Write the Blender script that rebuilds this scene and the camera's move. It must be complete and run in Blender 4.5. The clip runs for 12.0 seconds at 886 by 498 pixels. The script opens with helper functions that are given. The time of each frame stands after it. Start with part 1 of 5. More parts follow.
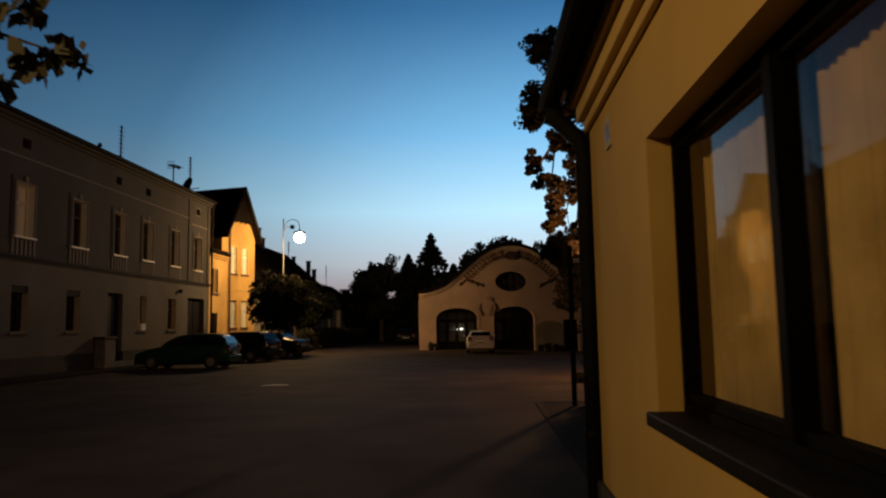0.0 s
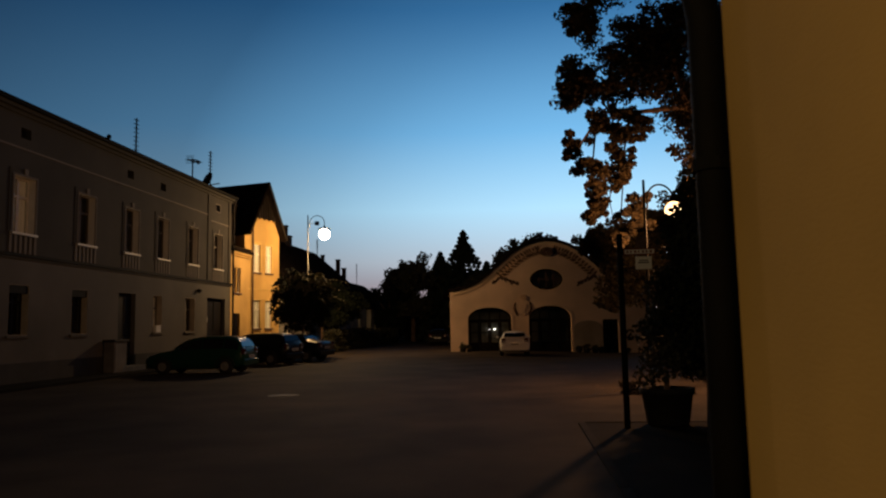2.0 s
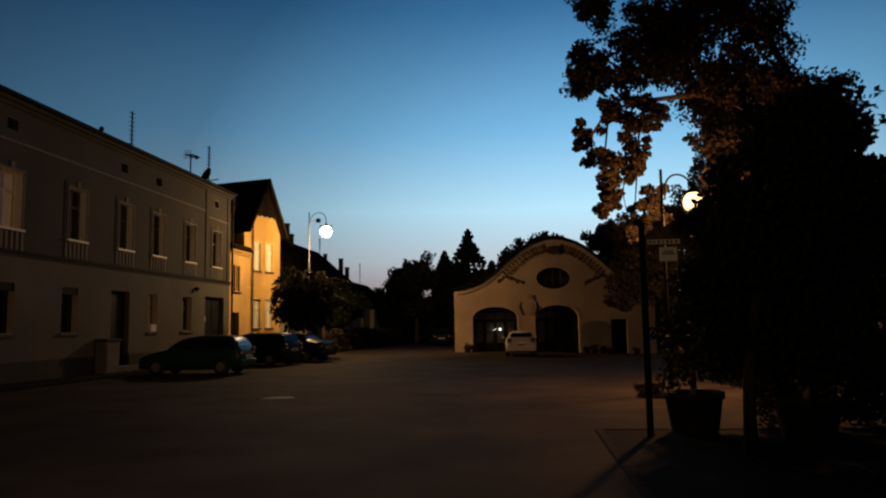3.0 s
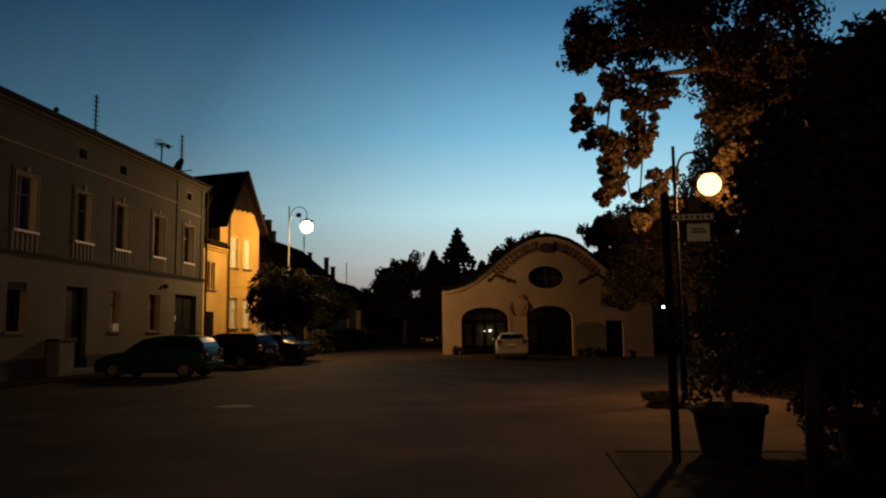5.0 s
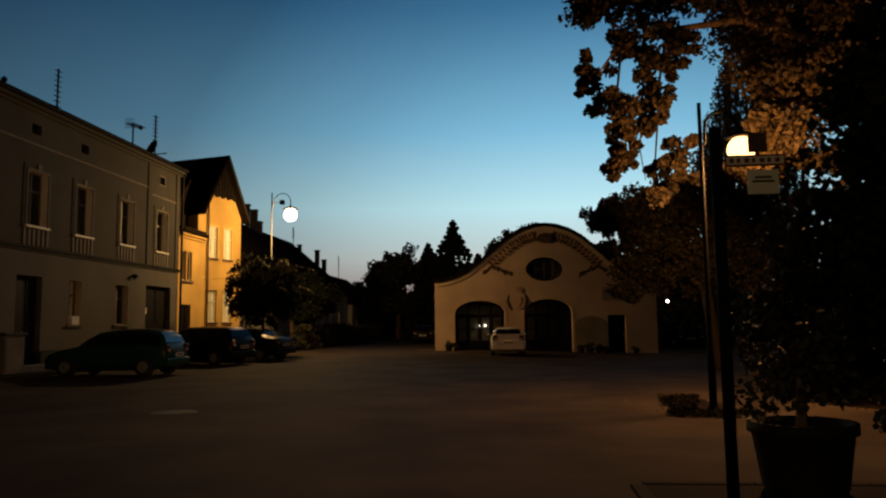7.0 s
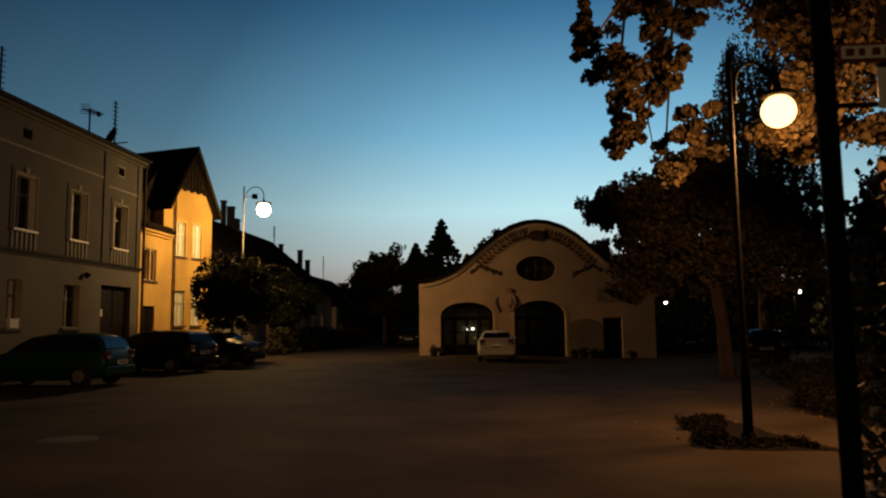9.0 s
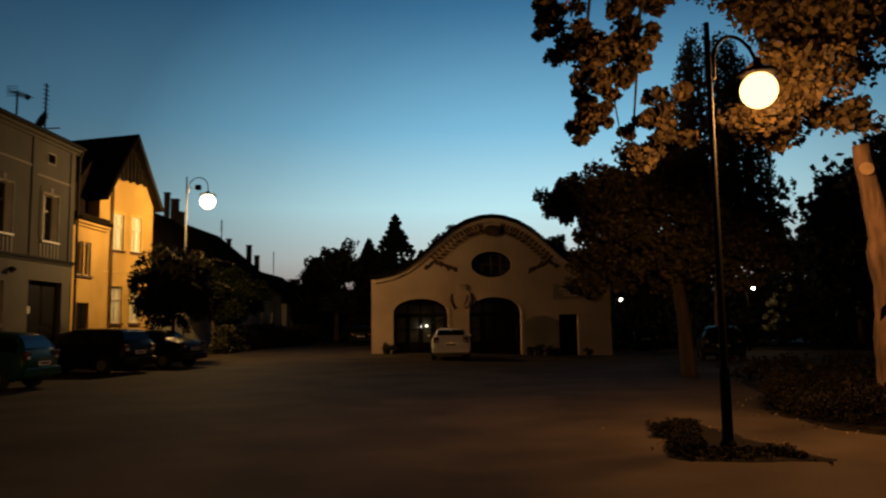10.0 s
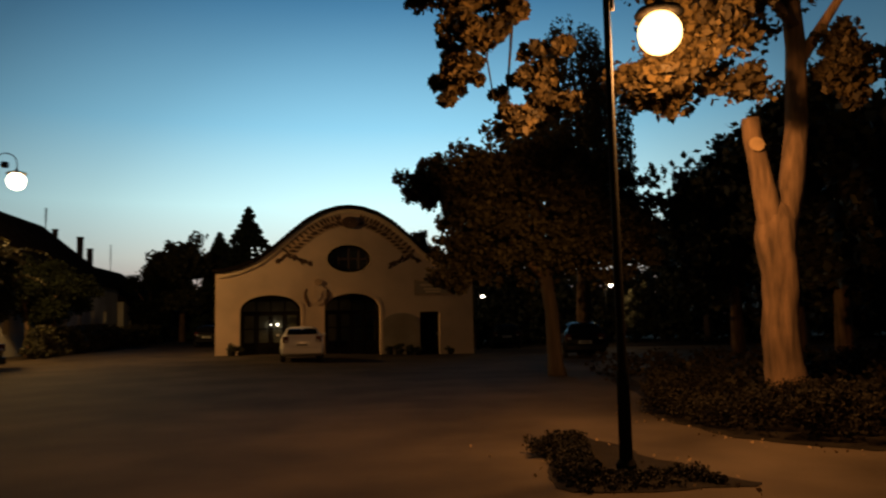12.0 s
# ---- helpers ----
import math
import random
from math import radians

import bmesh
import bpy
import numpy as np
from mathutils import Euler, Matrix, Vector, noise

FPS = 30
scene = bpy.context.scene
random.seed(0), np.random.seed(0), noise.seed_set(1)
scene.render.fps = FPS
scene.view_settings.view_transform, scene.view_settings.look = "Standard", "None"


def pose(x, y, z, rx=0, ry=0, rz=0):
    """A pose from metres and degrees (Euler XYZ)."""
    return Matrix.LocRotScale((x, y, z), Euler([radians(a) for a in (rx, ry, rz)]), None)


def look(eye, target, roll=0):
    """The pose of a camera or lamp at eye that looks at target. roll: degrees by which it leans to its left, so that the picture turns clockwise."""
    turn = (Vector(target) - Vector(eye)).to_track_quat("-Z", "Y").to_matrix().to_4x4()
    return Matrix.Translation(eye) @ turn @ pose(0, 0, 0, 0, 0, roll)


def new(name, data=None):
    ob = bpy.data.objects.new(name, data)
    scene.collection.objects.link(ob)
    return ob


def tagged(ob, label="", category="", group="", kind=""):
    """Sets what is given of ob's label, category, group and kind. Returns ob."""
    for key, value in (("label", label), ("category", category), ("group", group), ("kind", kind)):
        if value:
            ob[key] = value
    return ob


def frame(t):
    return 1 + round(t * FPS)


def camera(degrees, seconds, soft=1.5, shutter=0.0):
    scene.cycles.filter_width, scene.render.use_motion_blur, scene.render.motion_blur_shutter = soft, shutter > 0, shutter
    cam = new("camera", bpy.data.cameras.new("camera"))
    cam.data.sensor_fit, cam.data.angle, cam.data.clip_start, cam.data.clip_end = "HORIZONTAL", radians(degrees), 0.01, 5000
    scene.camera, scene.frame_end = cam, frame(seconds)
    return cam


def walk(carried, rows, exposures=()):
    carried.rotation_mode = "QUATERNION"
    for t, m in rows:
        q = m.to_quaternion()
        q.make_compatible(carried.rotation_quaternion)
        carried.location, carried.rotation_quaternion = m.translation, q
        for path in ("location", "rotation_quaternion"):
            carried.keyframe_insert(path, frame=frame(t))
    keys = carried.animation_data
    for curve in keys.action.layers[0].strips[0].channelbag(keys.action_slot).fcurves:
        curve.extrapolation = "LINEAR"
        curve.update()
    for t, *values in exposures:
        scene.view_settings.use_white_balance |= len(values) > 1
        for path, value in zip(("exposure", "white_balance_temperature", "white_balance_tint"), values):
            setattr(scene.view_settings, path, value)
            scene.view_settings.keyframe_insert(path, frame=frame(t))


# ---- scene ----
cam = camera(62.6, 12.0, soft=2.2, shutter=0.6)

PATH = [
    (0, (0.453, 1.813, 1.591), (0.352, 3.799, 1.802), -1.0),
    (0.5, (0.452, 2.355, 1.599), (0.316, 4.339, 1.81), -1.0),
    (1, (0.455, 2.894, 1.587), (0.28, 4.874, 1.808), -0.4),
    (1.5, (0.526, 3.557, 1.654), (0.334, 5.537, 1.863), -0.9),
    (2, (0.506, 4.188, 1.702), (0.311, 6.167, 1.911), -1.1),
    (2.5, (0.477, 4.7, 1.73), (0.271, 6.678, 1.941), -0.7),
    (3, (0.4, 5.281, 1.652), (0.193, 7.259, 1.863), -1.0),
    (5, (0.37, 7.532, 1.571), (0.188, 9.512, 1.788), -0.8),
    (5.5, (0.38, 8.084, 1.561), (0.205, 10.065, 1.775), -0.9),
    (6, (0.394, 8.745, 1.532), (0.217, 10.726, 1.743), -0.8),
    (6.5, (0.397, 9.377, 1.482), (0.219, 11.358, 1.695), -0.8),
    (7, (0.427, 10.018, 1.489), (0.251, 12.0, 1.695), -0.7),
    (9, (0.578, 12.648, 1.504), (0.424, 14.63, 1.717), -0.7),
    (9.5, (0.532, 13.161, 1.519), (0.404, 15.146, 1.734), -0.9),
    (10, (0.544, 13.747, 1.519), (0.515, 15.736, 1.722), -0.8),
    (10.5, (0.609, 14.378, 1.53), (0.62, 16.367, 1.736), -0.9),
    (11, (0.689, 14.914, 1.48), (0.754, 16.902, 1.683), -1.0),
    (11.5, (0.842, 15.48, 1.431), (1.051, 17.459, 1.634), -0.9),
    (12, (0.886, 16.002, 1.441), (1.231, 17.963, 1.636), -1.2),
]
walk(cam, [(t, look(eye, target, roll)) for t, eye, target, roll in PATH],
     [(0.0, 0.15, 6300, 20), (1.0, 0.02, 6100, 20), (2.0, 0.02, 6050, 20), (3.0, 0.03, 6350, 19), (5.0, 0.03, 7000, 14), (9.5, 0.0, 7000, 13), (11.0, 0.12, 6900, 12), (12.0, 0.46, 7500, 13)])

# ---- sky, exposure and street light ----
scene.view_settings.exposure = 0.0
world = bpy.data.worlds.new("dusk")
scene.world = world
world.use_nodes = True
wn, wl = world.node_tree.nodes, world.node_tree.links
wn.clear()


def ramp_stops(node, stops):
    els = node.color_ramp.elements
    while len(els) < len(stops):
        els.new(0.5)
    for el, (p, c) in zip(els, stops):
        el.position, el.color = p, (*c, 1)


w_out = wn.new("ShaderNodeOutputWorld")
w_bg = wn.new("ShaderNodeBackground")
w_co = wn.new("ShaderNodeTexCoord")
w_sep = wn.new("ShaderNodeSeparateXYZ")
w_height = wn.new("ShaderNodeValToRGB")
ramp_stops(w_height, [(0.0, (0.16, 0.10, 0.10)), (0.010, (0.16, 0.105, 0.105)), (0.044, (0.25, 0.205, 0.20)), (0.087, (0.325, 0.38, 0.385)), (0.156, (0.315, 0.535, 0.61)),
                      (0.259, (0.142, 0.378, 0.56)), (0.41, (0.041, 0.176, 0.345)), (0.60, (0.016, 0.055, 0.115)), (0.85, (0.006, 0.02, 0.05))])
# the sunset side is ahead; the sky behind is already night
w_dot = wn.new("ShaderNodeVectorMath")
w_dot.operation = "DOT_PRODUCT"
w_dot.inputs[1].default_value = (0.122, 0.9925, 0.0)
w_side = wn.new("ShaderNodeValToRGB")
ramp_stops(w_side, [(0.0, (0.03, 0.03, 0.03)), (0.5, (0.07, 0.065, 0.07)), (0.80, (0.18, 0.18, 0.20)), (0.91, (0.43, 0.44, 0.46)), (0.955, (0.89, 0.90, 0.91)), (0.985, (1.38, 1.38, 1.38)), (1.0, (1.62, 1.62, 1.62))])
w_map = wn.new("ShaderNodeMapRange")
w_map.inputs["From Min"].default_value = -1.0
w_mix = wn.new("ShaderNodeMix")
w_mix.data_type, w_mix.blend_type = "RGBA", "MULTIPLY"
w_mix.inputs[0].default_value = 1.0
wl.new(w_co.outputs["Generated"], w_sep.inputs[0])
wl.new(w_sep.outputs["Z"], w_height.inputs[0])
wl.new(w_co.outputs["Generated"], w_dot.inputs[0])
wl.new(w_dot.outputs["Value"], w_map.inputs["Value"])
wl.new(w_map.outputs[0], w_side.inputs[0])
wl.new(w_height.outputs[0], w_mix.inputs[6])
wl.new(w_side.outputs[0], w_mix.inputs[7])
wl.new(w_mix.outputs[2], w_bg.inputs["Color"])
w_bg.inputs["Strength"].default_value = 1.0
wl.new(w_bg.outputs[0], w_out.inputs[0])

LAMP_FAR = dict(power=1950, colour=(1.0, 0.60, 0.21))
LAMP_NEAR = dict(power=900, colour=(1.0, 0.465, 0.155))
LAMP_PARK = dict(power=70, colour=(1.0, 0.72, 0.40))
LAMP_BACK = dict(power=475, colour=(1.0, 0.66, 0.25))


# ---- materials ----
def material(name, colour, rough=0.8, metal=0.0, vary=0.25, scale=1.5, bump=0.15, bump_scale=30.0, spec=0.5, second=None, stain=0.0, stain_scale=0.4, island=0.0, random_ob=0.0, stretch=(1, 1, 1)):
    m = bpy.data.materials.new(name)
    m.use_nodes = True
    n, l = m.node_tree.nodes, m.node_tree.links
    p = n["Principled BSDF"]
    p.inputs["Roughness"].default_value, p.inputs["Metallic"].default_value = rough, metal
    p.inputs["Specular IOR Level"].default_value = spec
    co = n.new("ShaderNodeTexCoord")
    mp = n.new("ShaderNodeMapping")
    mp.inputs["Scale"].default_value = stretch
    l.new(co.outputs["Object"], mp.inputs[0])
    big = n.new("ShaderNodeTexNoise")
    big.inputs["Scale"].default_value, big.inputs["Detail"].default_value = scale, 6.0
    l.new(mp.outputs[0], big.inputs["Vector"])
    r = n.new("ShaderNodeValToRGB")
    lo = tuple(c * (1 - vary) for c in colour) if second is None else second
    ramp_stops(r, [(0.32, lo), (0.68, tuple(min(1, c * (1 + vary * 0.6)) for c in colour))])
    l.new(big.outputs["Fac"], r.inputs[0])
    last = r.outputs[0]
    if stain:
        s = n.new("ShaderNodeTexNoise")
        s.inputs["Scale"].default_value, s.inputs["Detail"].default_value = stain_scale, 8.0
        l.new(co.outputs["Object"], s.inputs["Vector"])
        sr = n.new("ShaderNodeValToRGB")
        ramp_stops(sr, [(0.42, (1, 1, 1)), (0.62, (1 - stain,) * 3)])
        l.new(s.outputs["Fac"], sr.inputs[0])
        mx = n.new("ShaderNodeMix")
        mx.data_type, mx.blend_type = "RGBA", "MULTIPLY"
        mx.inputs[0].default_value = 1.0
        l.new(last, mx.inputs[6])
        l.new(sr.outputs[0], mx.inputs[7])
        last = mx.outputs[2]
    if island or random_ob:
        hs = n.new("ShaderNodeHueSaturation")
        mr = n.new("ShaderNodeMapRange")
        k = island or random_ob
        mr.inputs["To Min"].default_value, mr.inputs["To Max"].default_value = 1 - k, 1 + k
        if island:
            l.new(n.new("ShaderNodeNewGeometry").outputs["Random Per Island"], mr.inputs[0])
        else:
            l.new(n.new("ShaderNodeObjectInfo").outputs["Random"], mr.inputs[0])
        l.new(mr.outputs[0], hs.inputs["Value"])
        l.new(last, hs.inputs["Color"])
        last = hs.outputs[0]
    l.new(last, p.inputs["Base Color"])
    if bump:
        fine = n.new("ShaderNodeTexNoise")
        fine.inputs["Scale"].default_value, fine.inputs["Detail"].default_value = bump_scale, 5.0
        l.new(mp.outputs[0], fine.inputs["Vector"])
        b = n.new("ShaderNodeBump")
        b.inputs["Strength"].default_value, b.inputs["Distance"].default_value = bump, 0.02
        l.new(fine.outputs["Fac"], b.inputs["Height"])
        l.new(b.outputs[0], p.inputs["Normal"])
    return m


def glass_material(name, tint=(0.9, 0.95, 0.93), rough=0.02, ior=1.45):
    m = bpy.data.materials.new(name)
    m.use_nodes = True
    n, l = m.node_tree.nodes, m.node_tree.links
    n.clear()
    out, mix = n.new("ShaderNodeOutputMaterial"), n.new("ShaderNodeMixShader")
    clear, gloss, fr = n.new("ShaderNodeBsdfTransparent"), n.new("ShaderNodeBsdfGlossy"), n.new("ShaderNodeFresnel")
    clear.inputs[0].default_value = (*tint, 1)
    gloss.inputs["Roughness"].default_value = rough
    fr.inputs[0].default_value = ior
    l.new(fr.outputs[0], mix.inputs[0])
    l.new(clear.outputs[0], mix.inputs[1])
    l.new(gloss.outputs[0], mix.inputs[2])
    l.new(mix.outputs[0], out.inputs[0])
    return m


def glow_material(name, colour, strength):
    m = bpy.data.materials.new(name)
    m.use_nodes = True
    p = m.node_tree.nodes["Principled BSDF"]
    p.inputs["Base Color"].default_value = (0.8, 0.8, 0.78, 1)
    p.inputs["Emission Color"].default_value = (*colour, 1)
    p.inputs["Emission Strength"].default_value = strength
    return m


ASPHALT = material("asphalt", (0.066, 0.051, 0.037), 0.85, vary=0.45, scale=0.55, bump=0.6, bump_scale=45, stain=0.40, stain_scale=0.16, spec=0.09)
# paving colour is lowered to hold the tree shade on the strip
PAVING_SHADED = material("shaded paving", (0.012, 0.0105, 0.009), 0.9, spec=0.06, vary=0.3, scale=2.0, bump=0.4, stain=0.3, random_ob=0.2)
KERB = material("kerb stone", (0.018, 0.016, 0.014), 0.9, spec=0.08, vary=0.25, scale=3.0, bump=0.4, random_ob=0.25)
OCHRE = material("ochre render", (0.54, 0.35, 0.085), 0.9, vary=0.12, scale=0.9, bump=0.14, bump_scale=90, stain=0.12, stain_scale=0.7)
OCHRE_TRIM = material("ochre trim", (0.58, 0.39, 0.11), 0.85, vary=0.08, scale=1.5, bump=0.12, bump_scale=60)
DARK_PLINTH = material("dark plinth", (0.026, 0.023, 0.020), 0.85, vary=0.3, scale=2.0, bump=0.5)
DARK_SHEET = material("dark painted sheet metal", (0.007, 0.007, 0.007), 0.75, vary=0.3, scale=3.0, bump=0.1, spec=0.1)
DARK_WOOD = material("dark stained wood", (0.010, 0.007, 0.005), 0.6, vary=0.4, scale=4.0, bump=0.15, bump_scale=50, spec=0.12)
SILL_STONE = material("dark sill", (0.007, 0.006, 0.005), 0.6, vary=0.3, scale=5.0, bump=0.2, spec=0.08)
GLASS = glass_material("window glass")
GLASS_DUSTY = glass_material("dusty window glass", (0.80, 0.78, 0.70), 0.04, 1.42)
FRAME_BLACK = material("black window paint", (0.004, 0.0035, 0.003), 0.6, vary=0.3, scale=4.0, bump=0.1, spec=0.03)
DOOR_LINING = material("grey green door boards", (0.13, 0.125, 0.085), 0.8, vary=0.3, scale=2.0, bump=0.2)
CURTAIN_DULL = material("dull yellowed curtain", (0.48, 0.35, 0.15), 0.95, vary=0.3, scale=2.5, bump=0.2)
# near-white cloth puts the brightness of lit curtains into the colour
CURTAIN_LIT = material("white curtain, lit look", (0.86, 0.84, 0.76), 0.9, vary=0.08, scale=3.0, bump=0.1)
CURTAIN = material("beige curtain", (0.68, 0.56, 0.36), 0.95, vary=0.2, scale=2.0, bump=0.2)
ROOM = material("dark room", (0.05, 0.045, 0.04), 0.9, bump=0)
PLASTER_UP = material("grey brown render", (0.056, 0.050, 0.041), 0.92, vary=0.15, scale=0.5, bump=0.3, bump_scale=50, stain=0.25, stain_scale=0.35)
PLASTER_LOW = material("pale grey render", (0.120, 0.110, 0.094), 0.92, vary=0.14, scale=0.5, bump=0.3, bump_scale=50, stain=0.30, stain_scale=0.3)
PLASTER_TRIM = material("pale trim", (0.165, 0.142, 0.118), 0.85, vary=0.12, scale=2.0, bump=0.15)
WHITE_PAINT = material("white window paint", (0.68, 0.64, 0.56), 0.55, vary=0.1, scale=4.0, bump=0.05)
REVEAL = material("yellowed reveal paint", (0.42, 0.36, 0.27), 0.8, vary=0.12, scale=3.0, bump=0.1)
FRAME_GREY = material("grey brown window paint", (0.15, 0.125, 0.10), 0.6, vary=0.15, scale=4.0, bump=0.05)
HALL_WALL = material("cream hall render", (0.84, 0.60, 0.43), 0.92, vary=0.12, scale=0.4, bump=0.3, bump_scale=40, stain=0.22, stain_scale=0.3)
HALL_TRIM = material("cream hall trim", (0.80, 0.60, 0.40), 0.88, vary=0.10, scale=1.5, bump=0.2)
STUCCO_BAND = material("brown frieze ground", (0.56, 0.37, 0.24), 0.92, vary=0.35, scale=2.5, bump=0.6, bump_scale=14)
STUCCO = material("brown stucco", (0.10, 0.052, 0.032), 0.9, vary=0.35, scale=3.0, bump=0.4, island=0.25)
HALL_PATCH = material("grey cement patch", (0.40, 0.31, 0.225), 0.95, vary=0.2, scale=1.2, bump=0.4)
HOUSE_YELLOW = material("yellow house render", (0.60, 0.375, 0.105), 0.9, vary=0.12, scale=0.6, bump=0.3, bump_scale=40, stain=0.25, stain_scale=0.35)
ROOF_DARK = material("dark roof tiles", (0.016, 0.012, 0.010), 1.0, vary=0.4, scale=3.0, bump=0.6, bump_scale=12, spec=0.0)
GREY_WALL = material("old grey render", (0.42, 0.40, 0.34), 0.95, vary=0.25, scale=0.6, bump=0.3, stain=0.3)
SOOT = material("soot black brick", (0.025, 0.018, 0.015), 0.95, vary=0.35, scale=6.0, bump=0.5)
BRICK_DARK = material("sooty brick", (0.10, 0.06, 0.045), 0.9, vary=0.35, scale=6.0, bump=0.5)
STEEL = material("grey steel", (0.20, 0.20, 0.20), 0.45, 0.8, vary=0.2, scale=6.0, bump=0.05)
POLE = material("black lamp pole", (0.007, 0.0065, 0.006), 0.7, 0.0, vary=0.3, scale=5.0, bump=0.1, spec=0.03)
GALV = material("galvanised pole", (0.045, 0.045, 0.043), 0.6, 0.0, vary=0.2, scale=5.0, bump=0.08)
BARK = material("grey brown bark", (0.165, 0.102, 0.062), 0.95, vary=0.5, scale=9.0, bump=1.0, bump_scale=16, stain=0.25, stain_scale=2.0, stretch=(1, 1, 0.16))
CUT_WOOD = material("pale cut wood", (0.30, 0.20, 0.115), 0.9, vary=0.2, scale=6.0, bump=0.3)
LEAF = material("lime leaves", (0.040, 0.027, 0.0105), 0.7, vary=0.35, scale=0.6, bump=0, island=0.75, spec=0.25)
LEAF_DARK = material("dark leaves", (0.042, 0.040, 0.020), 0.65, vary=0.3, scale=0.4, bump=0, island=0.4, spec=0.3)
HEDGE = material("near black hedge leaves", (0.012, 0.0095, 0.0055), 0.75, vary=0.3, scale=0.8, bump=0, island=0.5, spec=0.15)
# the maple trunk's bark, with shade mixed into its colour
BARK_BROWN = material("brown bark, shade in colour", (0.048, 0.033, 0.023), 0.95, vary=0.4, scale=6.0, bump=0.9, bump_scale=14, stretch=(1, 1, 0.2))
BARK_DARK = material("very dark bark", (0.018, 0.014, 0.010), 0.95, vary=0.4, scale=4.0, bump=0.8, bump_scale=14)
# paler leaf colour holds the lamplight on the sprays and the park bush
LEAF_LIT = material("feathered leaves, lamplight in colour", (0.13, 0.12, 0.065), 0.7, vary=0.3, scale=0.6, bump=0, island=0.4, spec=0.2)
LEAF_MAPLE = material("maple leaves", (0.052, 0.044, 0.022), 0.7, vary=0.35, scale=0.6, bump=0, island=0.5, spec=0.2)
LITTER = material("dry leaf litter", (0.17, 0.115, 0.065), 0.9, vary=0.3, scale=4.0, bump=0, island=0.5)
# near-black leaf colour carries the shade of these crowns
LEAF_SHADE = material("glossless green leaves, shade in colour", (0.013, 0.017, 0.008), 0.8, vary=0.3, scale=0.4, bump=0, island=0.4, spec=0.1)
NEEDLE = material("spruce needles", (0.020, 0.032, 0.018), 0.7, vary=0.3, scale=0.5, bump=0, island=0.4, spec=0.3)
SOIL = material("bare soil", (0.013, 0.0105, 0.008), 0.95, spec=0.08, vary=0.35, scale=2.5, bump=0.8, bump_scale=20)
TYRE = material("tyre rubber", (0.012, 0.012, 0.012), 0.8, bump=0.1)
RIM = material("alloy rim", (0.22, 0.22, 0.21), 0.35, 0.2, vary=0.1, bump=0)
CAR_GLASS = material("dark car glass", (0.008, 0.009, 0.010), 0.06, vary=0.1, bump=0, spec=0.4)
PAINT_GREEN = material("dark green car paint", (0.009, 0.048, 0.027), 0.34, 0.0, vary=0.08, scale=1.0, bump=0, spec=0.12)
PAINT_BLACK = material("black car paint", (0.008, 0.008, 0.009), 0.34, 0.1, vary=0.08, scale=1.0, bump=0, spec=0.12)
PAINT_WHITE = material("white car paint", (0.78, 0.76, 0.72), 0.25, vary=0.04, scale=1.0, bump=0)
SIGN_RED = material("dull red sign paint", (0.16, 0.016, 0.012), 0.5, vary=0.2, scale=6.0, bump=0.05)
LIGHT_RED = material("red lamp plastic", (0.07, 0.006, 0.005), 0.2, vary=0.1, bump=0)
LIGHT_CLEAR = material("clear lamp plastic", (0.65, 0.65, 0.65), 0.08, 0.3, vary=0.1, bump=0)
PLATE_WHITE = material("white plate", (0.78, 0.78, 0.75), 0.4, vary=0.04, bump=0)
PLATE_BLUE = material("blue enamel", (0.03, 0.05, 0.14), 0.3, vary=0.1, bump=0)
INK = material("black ink", (0.01, 0.01, 0.01), 0.6, bump=0)
CONCRETE = material("weathered concrete", (0.20, 0.185, 0.165), 0.92, vary=0.25, scale=2.0, bump=0.4, stain=0.3)
POT = material("dark clay pot", (0.008, 0.007, 0.006), 0.8, vary=0.3, scale=4.0, bump=0.3)
IRON = material("worn iron cover", (0.055, 0.05, 0.044), 0.7, 0.0, vary=0.3, scale=8.0, bump=0.5)
GLOW_FAR = glow_material("far lamp globe", (1.0, 0.90, 0.70), 9.0)
GLOW_NEAR = glow_material("near lamp globe", (1.0, 0.64, 0.26), 3.4)
# glow for the spots that stand in for lamp reflections in glass
GLOW_GLINT = glow_material("lamp reflection glow", (1.0, 0.92, 0.80), 7.0)
GLOW_COOL = glow_material("distant lamp globe", (1.0, 0.95, 0.85), 12.0)


# ---- mesh helpers ----
def obj(name, bm, mat, parent=None, label="", smooth=False):
    me = bpy.data.meshes.new(name)
    bmesh.ops.recalc_face_normals(bm, faces=bm.faces)
    bm.to_mesh(me)
    bm.free()
    me.materials.append(mat)
    if smooth:
        me.shade_smooth()
    ob = new(name, me)
    if parent is not None:
        ob.parent = parent
    return tagged(ob, label)


def part(name, bm, mat, parent, label="", smooth=False):
    return obj(name, bm, mat, parent, label, smooth)


def base(name, label, category, group="", kind="", m=None):
    """An Empty at a thing's base, which carries its parts."""
    ob = new(name)
    ob.empty_display_size = 0.2
    if m is not None:
        ob.matrix_world = m
    return tagged(ob, label, category, group, kind)


def add_box(bm, x0, y0, z0, x1, y1, z1, bevel=0.0):
    vs = [bm.verts.new(p) for p in ((x0, y0, z0), (x1, y0, z0), (x1, y1, z0), (x0, y1, z0), (x0, y0, z1), (x1, y0, z1), (x1, y1, z1), (x0, y1, z1))]
    fs = [bm.faces.new([vs[i] for i in q]) for q in ((3, 2, 1, 0), (4, 5, 6, 7), (0, 1, 5, 4), (1, 2, 6, 5), (2, 3, 7, 6), (3, 0, 4, 7))]
    if bevel:
        es = {e for f in fs for e in f.edges}
        bmesh.ops.bevel(bm, geom=list(es), offset=bevel, segments=2, affect="EDGES", profile=0.5)
    return bm


